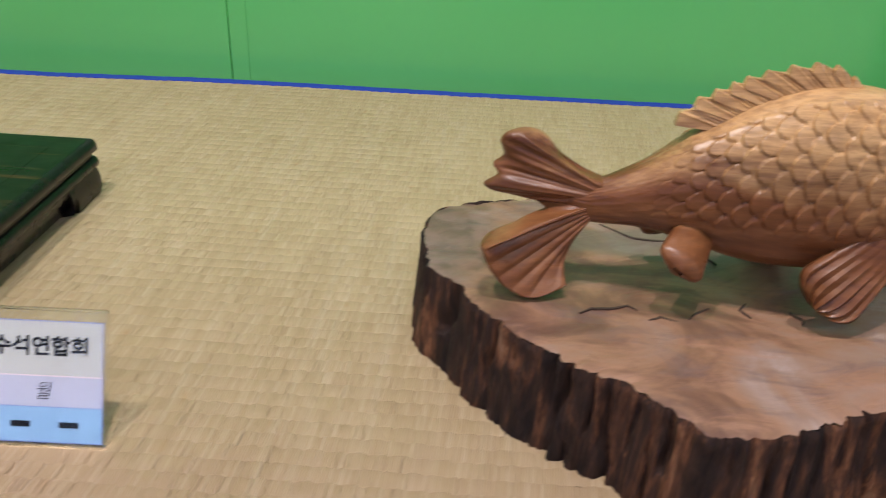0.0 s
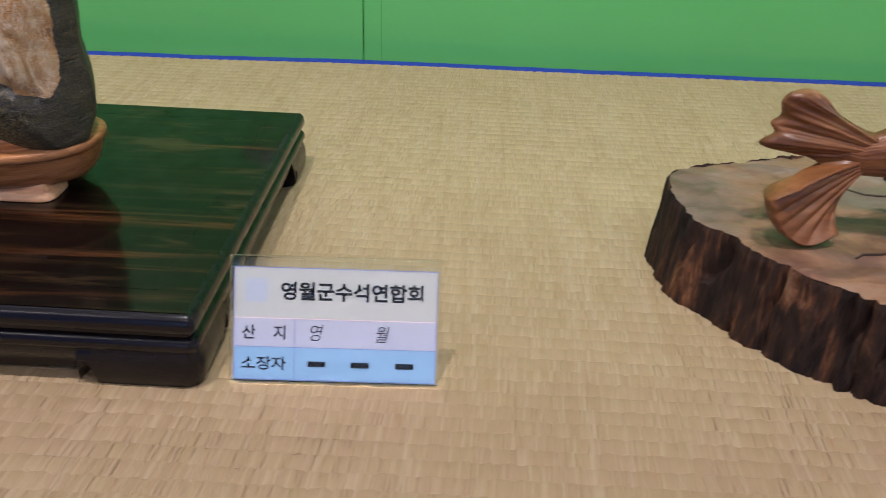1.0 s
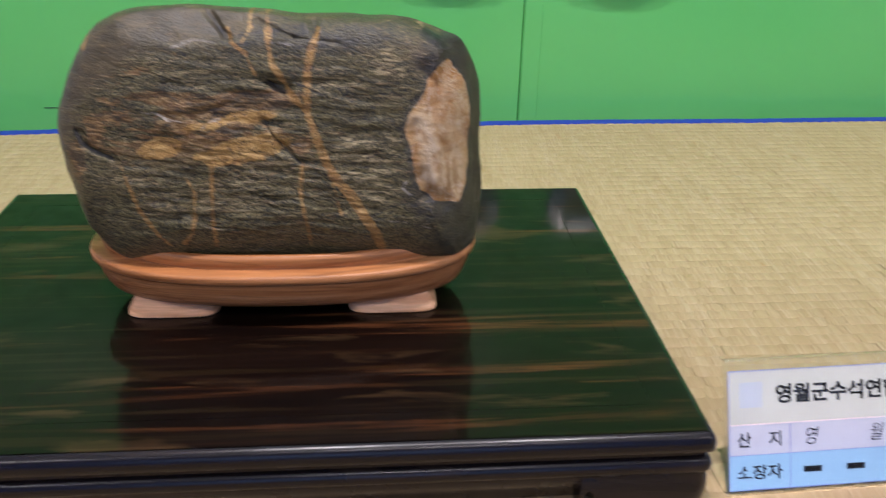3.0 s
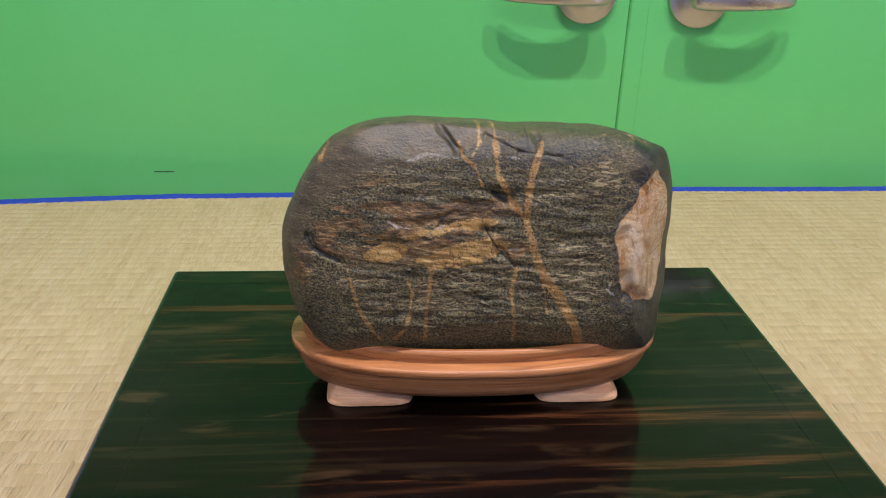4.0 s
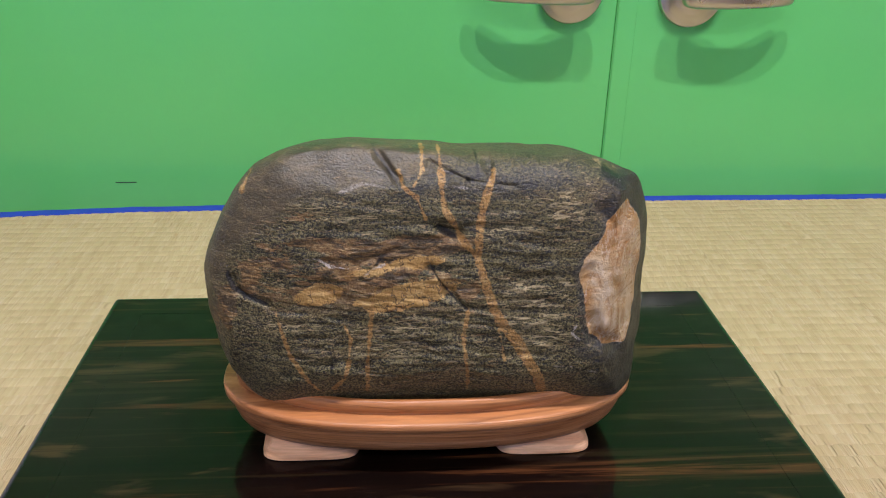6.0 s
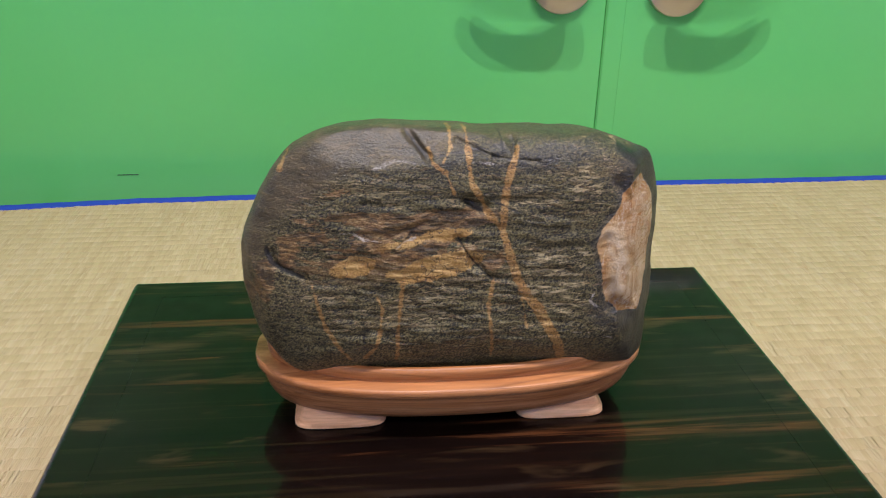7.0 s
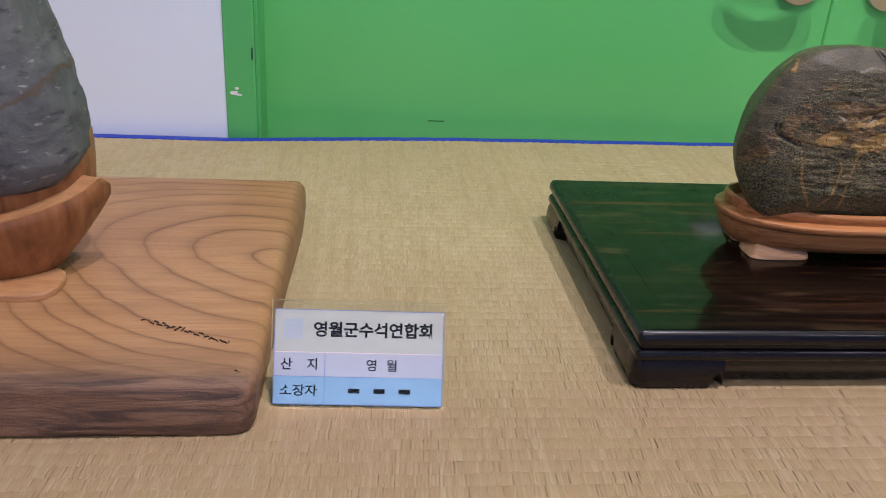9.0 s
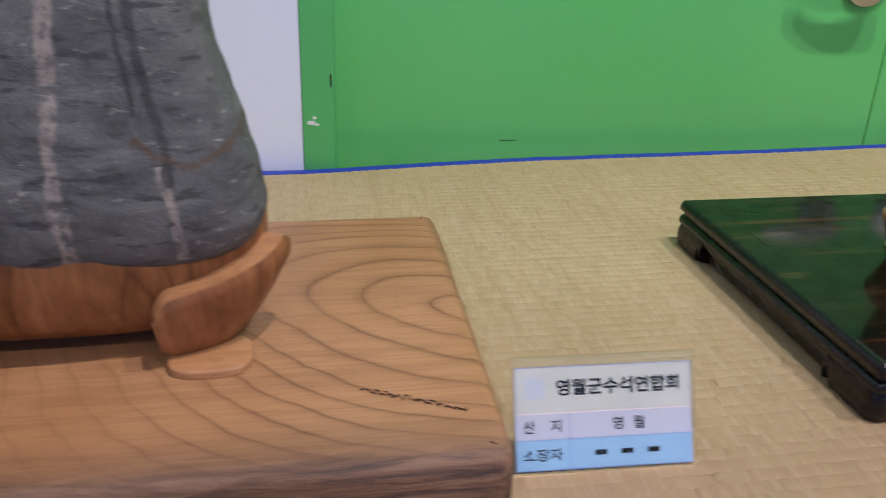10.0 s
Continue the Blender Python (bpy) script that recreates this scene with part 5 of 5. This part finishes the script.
def stroke(name, pts, width, mat, parent, lift=0.0010):
    """A thin flat stroke laid on a top face, along (x, y, z) points."""
    verts, faces = [], []
    fine = []
    for k in range(len(pts) - 1):
        for q in range(6):
            fine.append(Vector(pts[k]).lerp(Vector(pts[k + 1]), q / 6))
    fine.append(Vector(pts[-1]))
    n = len(fine)
    for i, p in enumerate(fine):
        d = fine[min(i + 1, n - 1)] - fine[max(i - 1, 0)]
        p = p + Vector((-d.y, d.x, 0)).normalized() * 0.0022 * noise.noise(p * 90.0)
        side = Vector((-d.y, d.x, 0)).normalized() * width * (0.35 + 0.65 * math.sin(math.pi * (i + 0.6) / (n + 0.2))) / 2
        for e, h in ((-1, 0), (1, 0)):
            verts.append(p + side * e + Vector((0, 0, lift)))
        for e in (-1, 1):
            verts.append(p + side * e + Vector((0, 0, lift - 0.0015)))
    for i in range(n - 1):
        a, b = 4 * i, 4 * i + 4
        faces += [(a, a + 1, b + 1, b), (a, b, b + 2, a + 2), (a + 1, a + 3, b + 3, b + 1)]
    return part(name, mesh_of(name, verts, faces), mat, parent)


TZ = LOG_TOP + 0.0008
for pts in ([(-0.104, -0.040, TZ), (-0.094, -0.033, TZ), (-0.082, -0.032, TZ), (-0.068, -0.026, TZ), (-0.062, -0.033, TZ)],
            [(-0.054, -0.044, TZ), (-0.046, -0.038, TZ), (-0.034, -0.043, TZ)], [(-0.026, -0.040, TZ), (-0.018, -0.030, TZ), (-0.008, -0.022, TZ)],
            [(0.020, -0.012, TZ), (0.015, -0.022, TZ), (0.020, -0.032, TZ)], [(0.052, -0.020, TZ), (0.058, -0.030, TZ), (0.056, -0.037, TZ)]):
    stroke("ink_bar", pts, 0.0019, WOOD_INK, cut_face)
for pts in ([(-0.02, 0.10, TZ), (0.0, 0.075, TZ), (0.012, 0.045, TZ)], [(-0.075, 0.105, TZ), (-0.05, 0.082, TZ), (-0.01, 0.078, TZ)]):
    stroke("crack", pts, 0.0024, WOOD_INK, cut_face)


# ---- carved fish: one plain mesh ----
def carved_fish():
    V, F, starts = [], [], []
    ORG = Vector((0.90, 0.145, 0.0))

    def grid(rows, loop, caps=True):
        """Adds rows of points; loop closes each row."""
        b = len(V)
        starts.append(b)
        n = len(rows[0])
        for r in rows:
            V.extend(r)
        for i in range(len(rows) - 1):
            for j in range(n if loop else n - 1):
                k = (j + 1) % n
                F.append((b + i * n + j, b + i * n + k, b + (i + 1) * n + k, b + (i + 1) * n + j))
        if loop and caps:
            F.append(tuple(b + j for j in range(n)))
            F.append(tuple(b + (len(rows) - 1) * n + j for j in range(n)))
        elif loop:
            e = b + (len(rows) - 1) * n
            for j in range(n // 2 - 1):
                F.append((e + j, e + j + 1, e + n - 2 - j, e + n - 1 - j))

    body = [(0.778, 0.146, 0.151, 0.002), (0.788, 0.139, 0.158, 0.0075), (0.80, 0.132, 0.164, 0.0115), (0.835, 0.131, 0.181, 0.020), (0.862, 0.125, 0.203, 0.028), (0.91, 0.112, 0.232, 0.039), (0.95, 0.109, 0.243, 0.044), (1.0, 0.112, 0.238, 0.044), (1.06, 0.125, 0.220, 0.036), (1.10, 0.140, 0.200, 0.026), (1.125, 0.158, 0.178, 0.008)]
    rows = []
    NXB, NAB = 480, 240
    for i in range(NXB + 1):
        x = 0.778 + (1.125 - 0.778) * i / NXB
        lo, hi, th = glide(body, x)
        mid, half = (lo + hi) / 2, (hi - lo) / 2
        row = []
        for j in range(NAB):
            t = 2 * math.pi * j / NAB
            c, sn = math.cos(t), math.sin(t)
            y = th * math.copysign(abs(c) ** 0.9, c)
            z = mid + half * math.copysign(abs(sn) ** 0.95, sn)
            nrm = Vector((0, c / max(th, 0.004), sn / max(half, 0.004))).normalized()
            # carved scales: overlapping, with their free edge towards the tail
            arc = math.asin(max(-1, min(1, sn))) / (math.pi / 2)
            # two staggered layers of round scales; the upper one wins
            best = 0.0
            for layer in (0, 1):
                v = (arc + 1) / 2 * 9.0 + 0.5 * layer
                ri = math.floor(v)
                fv = 2 * (v - ri) - 1
                u = (1.2 - x) / 0.0200 + 0.5 * layer + 0.12 * noise.noise(Vector((x * 40, arc * 5, 6)))
                cu = u - math.floor(u)
                reach = math.sqrt(max(0.0, 1 - fv * fv))
                rel = cu / max(0.02, 0.45 + 0.55 * reach)
                if rel < 1.0 and reach > 0.25:
                    best = max(best, (0.42 + 0.58 * rel ** 1.5) * min(1.0, 26 * (1 - rel)) * (0.5 + 0.5 * reach))
            keep = max(0, min(1, (x - 0.832) / 0.045)) * max(0, min(1, (arc + 0.30) / 0.12)) * max(0, min(1, (0.80 - arc) / 0.1)) * max(0, min(1, (1.05 - x) / 0.02))
            h = 0.0062 * (best - 0.5) * keep
            h += 0.0004 * noise.noise(Vector((x * 60, t * 8, 1)))
            row.append(Vector((x, y, z)) - Vector((ORG.x, 0, 0)) + nrm * h)
        rows.append(row)
    grid(rows, True)

    edge = [(0.0, 0.766, 0.190), (0.05, 0.758, 0.1945), (0.10, 0.747, 0.1960), (0.16, 0.736, 0.193), (0.20, 0.7315, 0.186), (0.27, 0.7345, 0.174), (0.31, 0.7275, 0.167), (0.37, 0.7310, 0.160), (0.42, 0.7215, 0.152), (0.455, 0.727, 0.1465), (0.50, 0.748, 0.1425), (0.55, 0.768, 0.139), (0.60, 0.748, 0.133), (0.66, 0.7245, 0.122), (0.70, 0.7235, 0.114), (0.78, 0.731, 0.099), (0.86, 0.745, 0.086), (0.93, 0.764, 0.0805), (1.0, 0.787, 0.090)]
    NR, NT = 34, 200
    front, back = [], []
    for i in range(NR + 1):
        r = i / NR
        fr, bk = [], []
        for j in range(NT + 1):
            a = j / NT
            ex, ez = glide(edge, a)
            rx, rz = 0.806 - 0.004 * a, 0.166 - 0.031 * a
            k = r ** 0.92
            x, z = rx + (ex - rx) * k, rz + (ez - rz) * k + 0.006 * math.sin(math.pi * r) * (0.5 - a)
            low = max(0.0, min(1.0, (a - 0.52) / 0.1))
            cy = -0.026 * low * r ** 1.4 + 0.012 * (1 - low) * r ** 1.5
            # broad flutes in the upper lobe, close cut rays in the lower one
            fold = (1 - low) * (0.0024 * math.cos(2 * math.pi * (a * 7.4 + 0.1)) + 0.0006 * math.cos(2 * math.pi * a * 24)) + low * 0.0026 * (abs(math.cos(math.pi * a * 17)) - 0.6)
            th = 0.0085 * (1 - r) + (0.0044 + 0.0085 * low) * r + r ** 0.6 * fold * min(1.0, 4 * (1.02 - r))
            # the outer rays thin out and flow into the body
            th *= math.sqrt(max(0.02, min(1.0, (1 - a) / 0.10, (a + 0.01) / 0.06)))
            z -= 0.010 * math.sin(math.pi * r) * max(0.0, 1 - a / 0.16)
            x -= 0.008 * math.sin(math.pi * r) * max(0.0, (a - 0.86) / 0.14)
            if r > 0.93:
                th *= math.sqrt(max(0.02, 1 - ((r - 0.93) / 0.07) ** 2))
            cy += 0.0022 * (1 - low) * r * math.sin(2 * math.pi * a * 4.5)
            fr.append(Vector((x - ORG.x, cy - th, z)))
            bk.append(Vector((x - ORG.x, cy + th, z)))
        front.append(fr + list(reversed(bk)))
    grid(front, True, False)

    top = [(0.0, 0.856, 0.2205), (0.06, 0.862, 0.2265), (0.14, 0.870, 0.234), (0.3, 0.886, 0.243), (0.5, 0.903, 0.2515), (0.7, 0.930, 0.2595), (0.86, 0.952, 0.261), (1.0, 0.968, 0.253)]
    rows = []
    for j in range(161):
        a = j / 160
        tx, tz = glide(top, a)
        bx = 0.882 + 0.094 * a
        tz -= 0.006
        lo, hi, th = glide(body, bx)
        tooth = (a * 9.3) % 1.0
        # each ray leans back towards the tail and ends in a blunt point
        saw = 0.0075 * (min(1.0, tooth / 0.16) * (1 - 0.85 * max(0.0, tooth - 0.16))) - 0.002
        tx -= 0.0030 * (1 - tooth)
        bz = hi - 0.008
        fr, bk = [], []
        for i in range(11):
            f = i / 10
            x = bx + (tx - 0.003 - bx) * f
            z = bz + (tz + saw - 0.003 - bz) * f
            w = 0.0060 * (1 - f) + 0.0022 * f + 0.0011 * math.cos(2 * math.pi * a * 9.3) * f + 0.0004 * math.cos(2 * math.pi * a * 37)
            fr.append(Vector((x - ORG.x, -w, z)))
            bk.append(Vector((x - ORG.x, w, z)))
        rows.append(fr + list(reversed(bk)))
    grid(rows, True)

    def blade(root, tip, wide_root, wide_tip, thick, ribs):
        root, tip = Vector(root) - ORG, Vector(tip) - ORG
        along = (tip - root).normalized()
        face = Vector((0, -1, 0.25)).normalized()
        side = along.cross(face).normalized()
        face = side.cross(along).normalized()
        out = []
        for i in range(25):
            f = i / 24
            w = wide_root + (wide_tip - wide_root) * f
            cap = 1.0 if f < 0.72 else math.sqrt(max(0.0, 1 - ((f - 0.72) / 0.285) ** 2))
            c = root + (tip - root) * f
            row = []
            for j in range(60):
                t = 2 * math.pi * j / 60
                u = math.cos(t)
                h = thick * (1.1 - 0.35 * f) * math.copysign(abs(math.sin(t)) ** 0.7, math.sin(t)) * max(0.3, cap)
                h += 0.0020 * math.cos(u * math.pi * ribs) * f * (1 if math.sin(t) > 0 else -1)
                row.append(c + side * (u * w * 0.5 * max(0.10, cap)) + face * h)
            out.append(row)
        grid(out, True)

    blade((0.872, 0.125, 0.134), (0.858, 0.094, 0.1215), 0.030, 0.040, 0.0100, 1.0)
    blade((0.862, 0.166, 0.138), (0.850, 0.184, 0.1080), 0.020, 0.028, 0.0090, 1.0)
    blade((1.000, 0.108, 0.148), (0.955, 0.094, 0.1000), 0.032, 0.062, 0.0065, 7.0)
    blade((0.975, 0.185, 0.125), (0.945, 0.210, 0.085), 0.026, 0.045, 0.0065, 5.0)
    # fins and tail grow out of the body: one piece of wood
    body_count = starts[1]
    for b in starts[1:]:
        near = min(range(0, body_count, 3), key=lambda k: (V[k] - V[b]).length_squared)
        F.append((near, b, b + 1))
    return mesh_of("carved_fish", V, F)


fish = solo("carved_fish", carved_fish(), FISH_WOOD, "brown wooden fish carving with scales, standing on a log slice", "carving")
fish.location = (0.90, 0.145, 0.002)


# ---- wide ringed board ----
def board_bend(v):
    x, y, z = v
    top = max(0.0, min(1.0, z / 0.05))
    wx, wy = x - 0.95, y + 0.17
    f = max(0.0, min(1.0, (0.06 - wy) / 0.14))
    z = z * (1 + 0.06 - 0.10 * f * f)
    if wy < 0.05:
        k = (0.05 - wy) / 0.13
        y += 0.010 * top * k ** 3 + 0.005 * k ** 4 * noise.noise(Vector((wx * 9, z * 30, 3)))
        hollow = math.exp(-((z - 0.026 - 0.02 * (wx + 0.75)) / 0.007) ** 2) * k ** 6
        y += 0.009 * hollow * (0.5 + noise.noise(Vector((wx * 6, 0, 7))))
    z += 0.0008 * noise.noise(Vector((wx * 5, wy * 6, 2))) * top
    x += 0.0015 * noise.noise(Vector((wy * 8, z * 30, 6)))
    k = max(0.0, min(1.0, x / 0.318)) ** 2
    x -= k * (0.013 * max(0.0, min(1.0, (0.36 - wy) / 0.42)) + 0.003 * (1 - top))
    return Vector((x, y, z))


board = thing("ringed_board", "thick smooth brown board with curved grain and rounded edges", "board", (-0.95, 0.17, 0.0))
outline = rounded_rect(-0.50, -0.247, 0.318, 0.254, 0.019, 8)
prof = [(0.006, 0.0), (0.002, 0.002), (0.0002, 0.006), (0.0, 0.020), (0.0008, 0.036), (0.0030, 0.043), (0.0075, 0.0475), (0.014, 0.0496), (0.022, 0.0500)]
body = part("slab", lofted("slab", outline, prof, 40, board_bend), BOARD, board)


def board_top(wx, wy):
    f = max(0.0, min(1.0, (0.06 - wy) / 0.14))
    return 0.05 * (1.06 - 0.10 * f * f)


def on_board(wx, wy):
    return (wx + 0.95, wy - 0.17, board_top(wx, wy))


scribble = random.Random(4)
for k in range(26):
    f = k / 25
    cx, cy = -0.757 + 0.081 * f, 0.030 - 0.038 * f + scribble.uniform(-0.004, 0.004)
    reach, ang = scribble.uniform(0.003, 0.0065), radians(scribble.choice((-75, -60, -30, 20, 65)))
    dx, dy = 0.5 * reach * math.cos(ang), 0.5 * reach * math.sin(ang)
    stroke("ink_bar", [on_board(cx - dx, cy - dy), on_board(cx, cy + 0.0006), on_board(cx + dx, cy + dy)], 0.0006, WOOD_INK, body, 0.0012)

# ---- second viewing stone on its dark stand ----
BZ = 0.0528
stand2 = thing("stone_stand", "red-brown carved wooden bowl stand on curved legs", "stand", (-1.020, 0.17, BZ))
A2, B2 = 0.197, 0.094
outline = rounded_outline(A2, B2, 2.5, 144)
prof = [(0.075, 0.012), (0.050, 0.013), (0.034, 0.020), (0.022, 0.034), (0.0145, 0.052), (0.0100, 0.070), (0.0080, 0.088), (0.0076, 0.104), (0.0086, 0.1125), (0.0110, 0.1165), (0.0150, 0.1175), (0.0190, 0.1160), (0.0220, 0.106)]


def bowl_bend(v):
    k = abs(v.x) / A2
    v.z += (0.020 * k ** 1.3 - 0.004 * (1 - k) ** 1.2 * (1 if v.y < 0 else 0.6)) * max(0, (v.z - 0.02) / 0.09)
    return v


part("bowl", lofted("bowl", outline, prof, 4, bowl_bend), RED_WOOD, stand2)


def curved_leg(sx, sy):
    """A bracket leg that wraps one corner of the bowl: a shell round its outline, proud of it, drawn in towards the foot."""
    steps, levels = 44, 14
    outer, inner = [], []
    for i in range(steps + 1):
        f = i / steps
        t = radians(-68 + 63 * f)
        c, sn = math.cos(t), math.sin(t)
        ux, uy = A2 * abs(c) ** 0.8, -B2 * abs(sn) ** 0.8
        n = Vector((c * B2, sn * A2, 0)).normalized()
        high = 0.066 + 0.034 * f ** 1.05 - 0.014 * max(0.0, (f - 0.86) / 0.14) ** 2 - 0.016 * max(0.0, 1 - f / 0.10) ** 2
        low = 0.006 if f < 0.55 else 0.006 + 0.070 * ((f - 0.55) / 0.45) ** 1.6
        low += 0.010 * max(0.0, 1 - f / 0.06)
        ro, ri = [], []
        for k in range(levels + 1):
            g = k / levels
            z = low + (high - low) * g
            draw = -0.016 + 0.003 * max(0.0, (f - 0.65) / 0.35) + 0.026 * (1 - min(1, z / 0.085)) ** 2.3
            edge = 0.0025 * max(0.0, (g - 0.92) / 0.08) ** 2
            pull = 0.45 * (1 - min(1, z / 0.075)) * (f - 0.26)
            p = Vector((ux, uy, z)) - n * (draw + edge) + Vector((-0.10 * pull, 0, 0))
            q = Vector((ux, uy, z)) - n * (max(0.012, 0.022 + draw) + 0.010 * (1 - g)) + Vector((-0.10 * pull, 0, 0))
            ro.append(p)
            ri.append(q)
        outer.append(ro)
        inner.append(ri)
    verts, faces = [], []
    n = 2 * (levels + 1)
    for ro, ri in zip(outer, inner):
        for p in ro + list(reversed(ri)):
            verts.append((sx * p.x, sy * p.y, p.z))
    for i in range(steps):
        for j in range(n):
            k = (j + 1) % n
            faces.append((i * n + j, i * n + k, (i + 1) * n + k, (i + 1) * n + j))
    faces += [tuple(range(n)), tuple(range(steps * n, steps * n + n))]
    # paler strip along the bracket's top: light from above put into its colour
    rim, strips = [], []
    for ro, ri in zip(outer, inner):
        a, b = ro[-1], ri[-1]
        for p in (a.lerp(b, 0.04) + Vector((0, 0, 0.0009)), a.lerp(b, 0.94) + Vector((0, 0, 0.0009)), a.lerp(b, 0.94) - Vector((0, 0, 0.002)), a.lerp(b, 0.04) - Vector((0, 0, 0.002))):
            rim.append((sx * p.x, sy * p.y, p.z))
    for i in range(steps):
        strips += [(i * 4 + j, i * 4 + (j + 1) % 4, i * 4 + 4 + (j + 1) % 4, i * 4 + 4 + j) for j in range(4)]
    strips += [(0, 1, 2, 3), (steps * 4, steps * 4 + 1, steps * 4 + 2, steps * 4 + 3)]
    # and down its inner end
    first = len(rim)
    out = (outer[0][5] - outer[2][5]).normalized() * 0.0009
    for a, b in zip(outer[0], inner[0]):
        for p in (a.lerp(b, 0.04) + out, a.lerp(b, 0.94) + out, a.lerp(b, 0.94) - out * 2, a.lerp(b, 0.04) - out * 2):
            rim.append((sx * p.x, sy * p.y, p.z))
    for i in range(levels):
        strips += [(first + i * 4 + j, first + i * 4 + (j + 1) % 4, first + i * 4 + 4 + (j + 1) % 4, first + i * 4 + 4 + j) for j in range(4)]
    strips += [(first, first + 1, first + 2, first + 3)]
    return mesh_of("leg", verts, faces), mesh_of("lit_edge", rim, strips)


for sx in (1, -1):
    for sy in (1, -1):
        hug = (1.0, 1.0) if sy > 0 else (0.86, 0.72)
        shell, rim = curved_leg(sx, sy)
        shell.transform(Matrix.Diagonal((*hug, 1, 1)))
        rim.transform(Matrix.Diagonal((*hug, 1, 1)))
        leg = part("leg", shell, RED_WOOD, stand2)
        part("lit_edge", rim, PALE_RED, leg, "smooth bracket edge, coloured paler where light falls on it")
        fo = [(sx * hug[0] * (0.137 + x), sy * hug[1] * (-0.079 + y)) for x, y in rounded_outline(0.036, 0.032, 3.0, 48)]
        part("foot_plate", lofted("foot_plate", fo if sx * sy > 0 else list(reversed(fo)), [(0.0015, 0.0), (0.0, 0.0012), (0.0, 0.0062), (0.0010, 0.0078), (0.003, 0.0085)]), PALE_RED, leg)

GREY_ROWS = [(0, 0.177), (10, 0.170), (19, 0.169), (27, 0.173), (36, 0.187), (55, 0.212), (70, 0.250), (90, 0.262), (110, 0.250), (130, 0.220), (150, 0.200), (170, 0.195), (190, 0.196), (203, 0.200), (215, 0.172), (240, 0.125), (270, 0.112), (300, 0.125), (325, 0.178), (337, 0.201), (346, 0.193), (352, 0.186), (360, 0.177)]


def grey_shape(p):
    if p.z < -0.095:
        p.z = -0.095 + (p.z + 0.095) * 0.2
    p.y += 0.12 * p.z
    return p


grey = solo("viewing_stone", boulder("grey_stone", GREY_ROWS, 0.088, (0, 0, 0.09), 0.62, [(7, 0.0045, 3, 1.0), (22, 0.0015, 4, 1.3), (60, 0.0009, 4, 1.5)], (240, 150), grey_shape), GREY_STONE,
            "tall grey viewing stone with pale mineral bands", "stone")
grey.location = (-1.020, 0.17, 0.150)
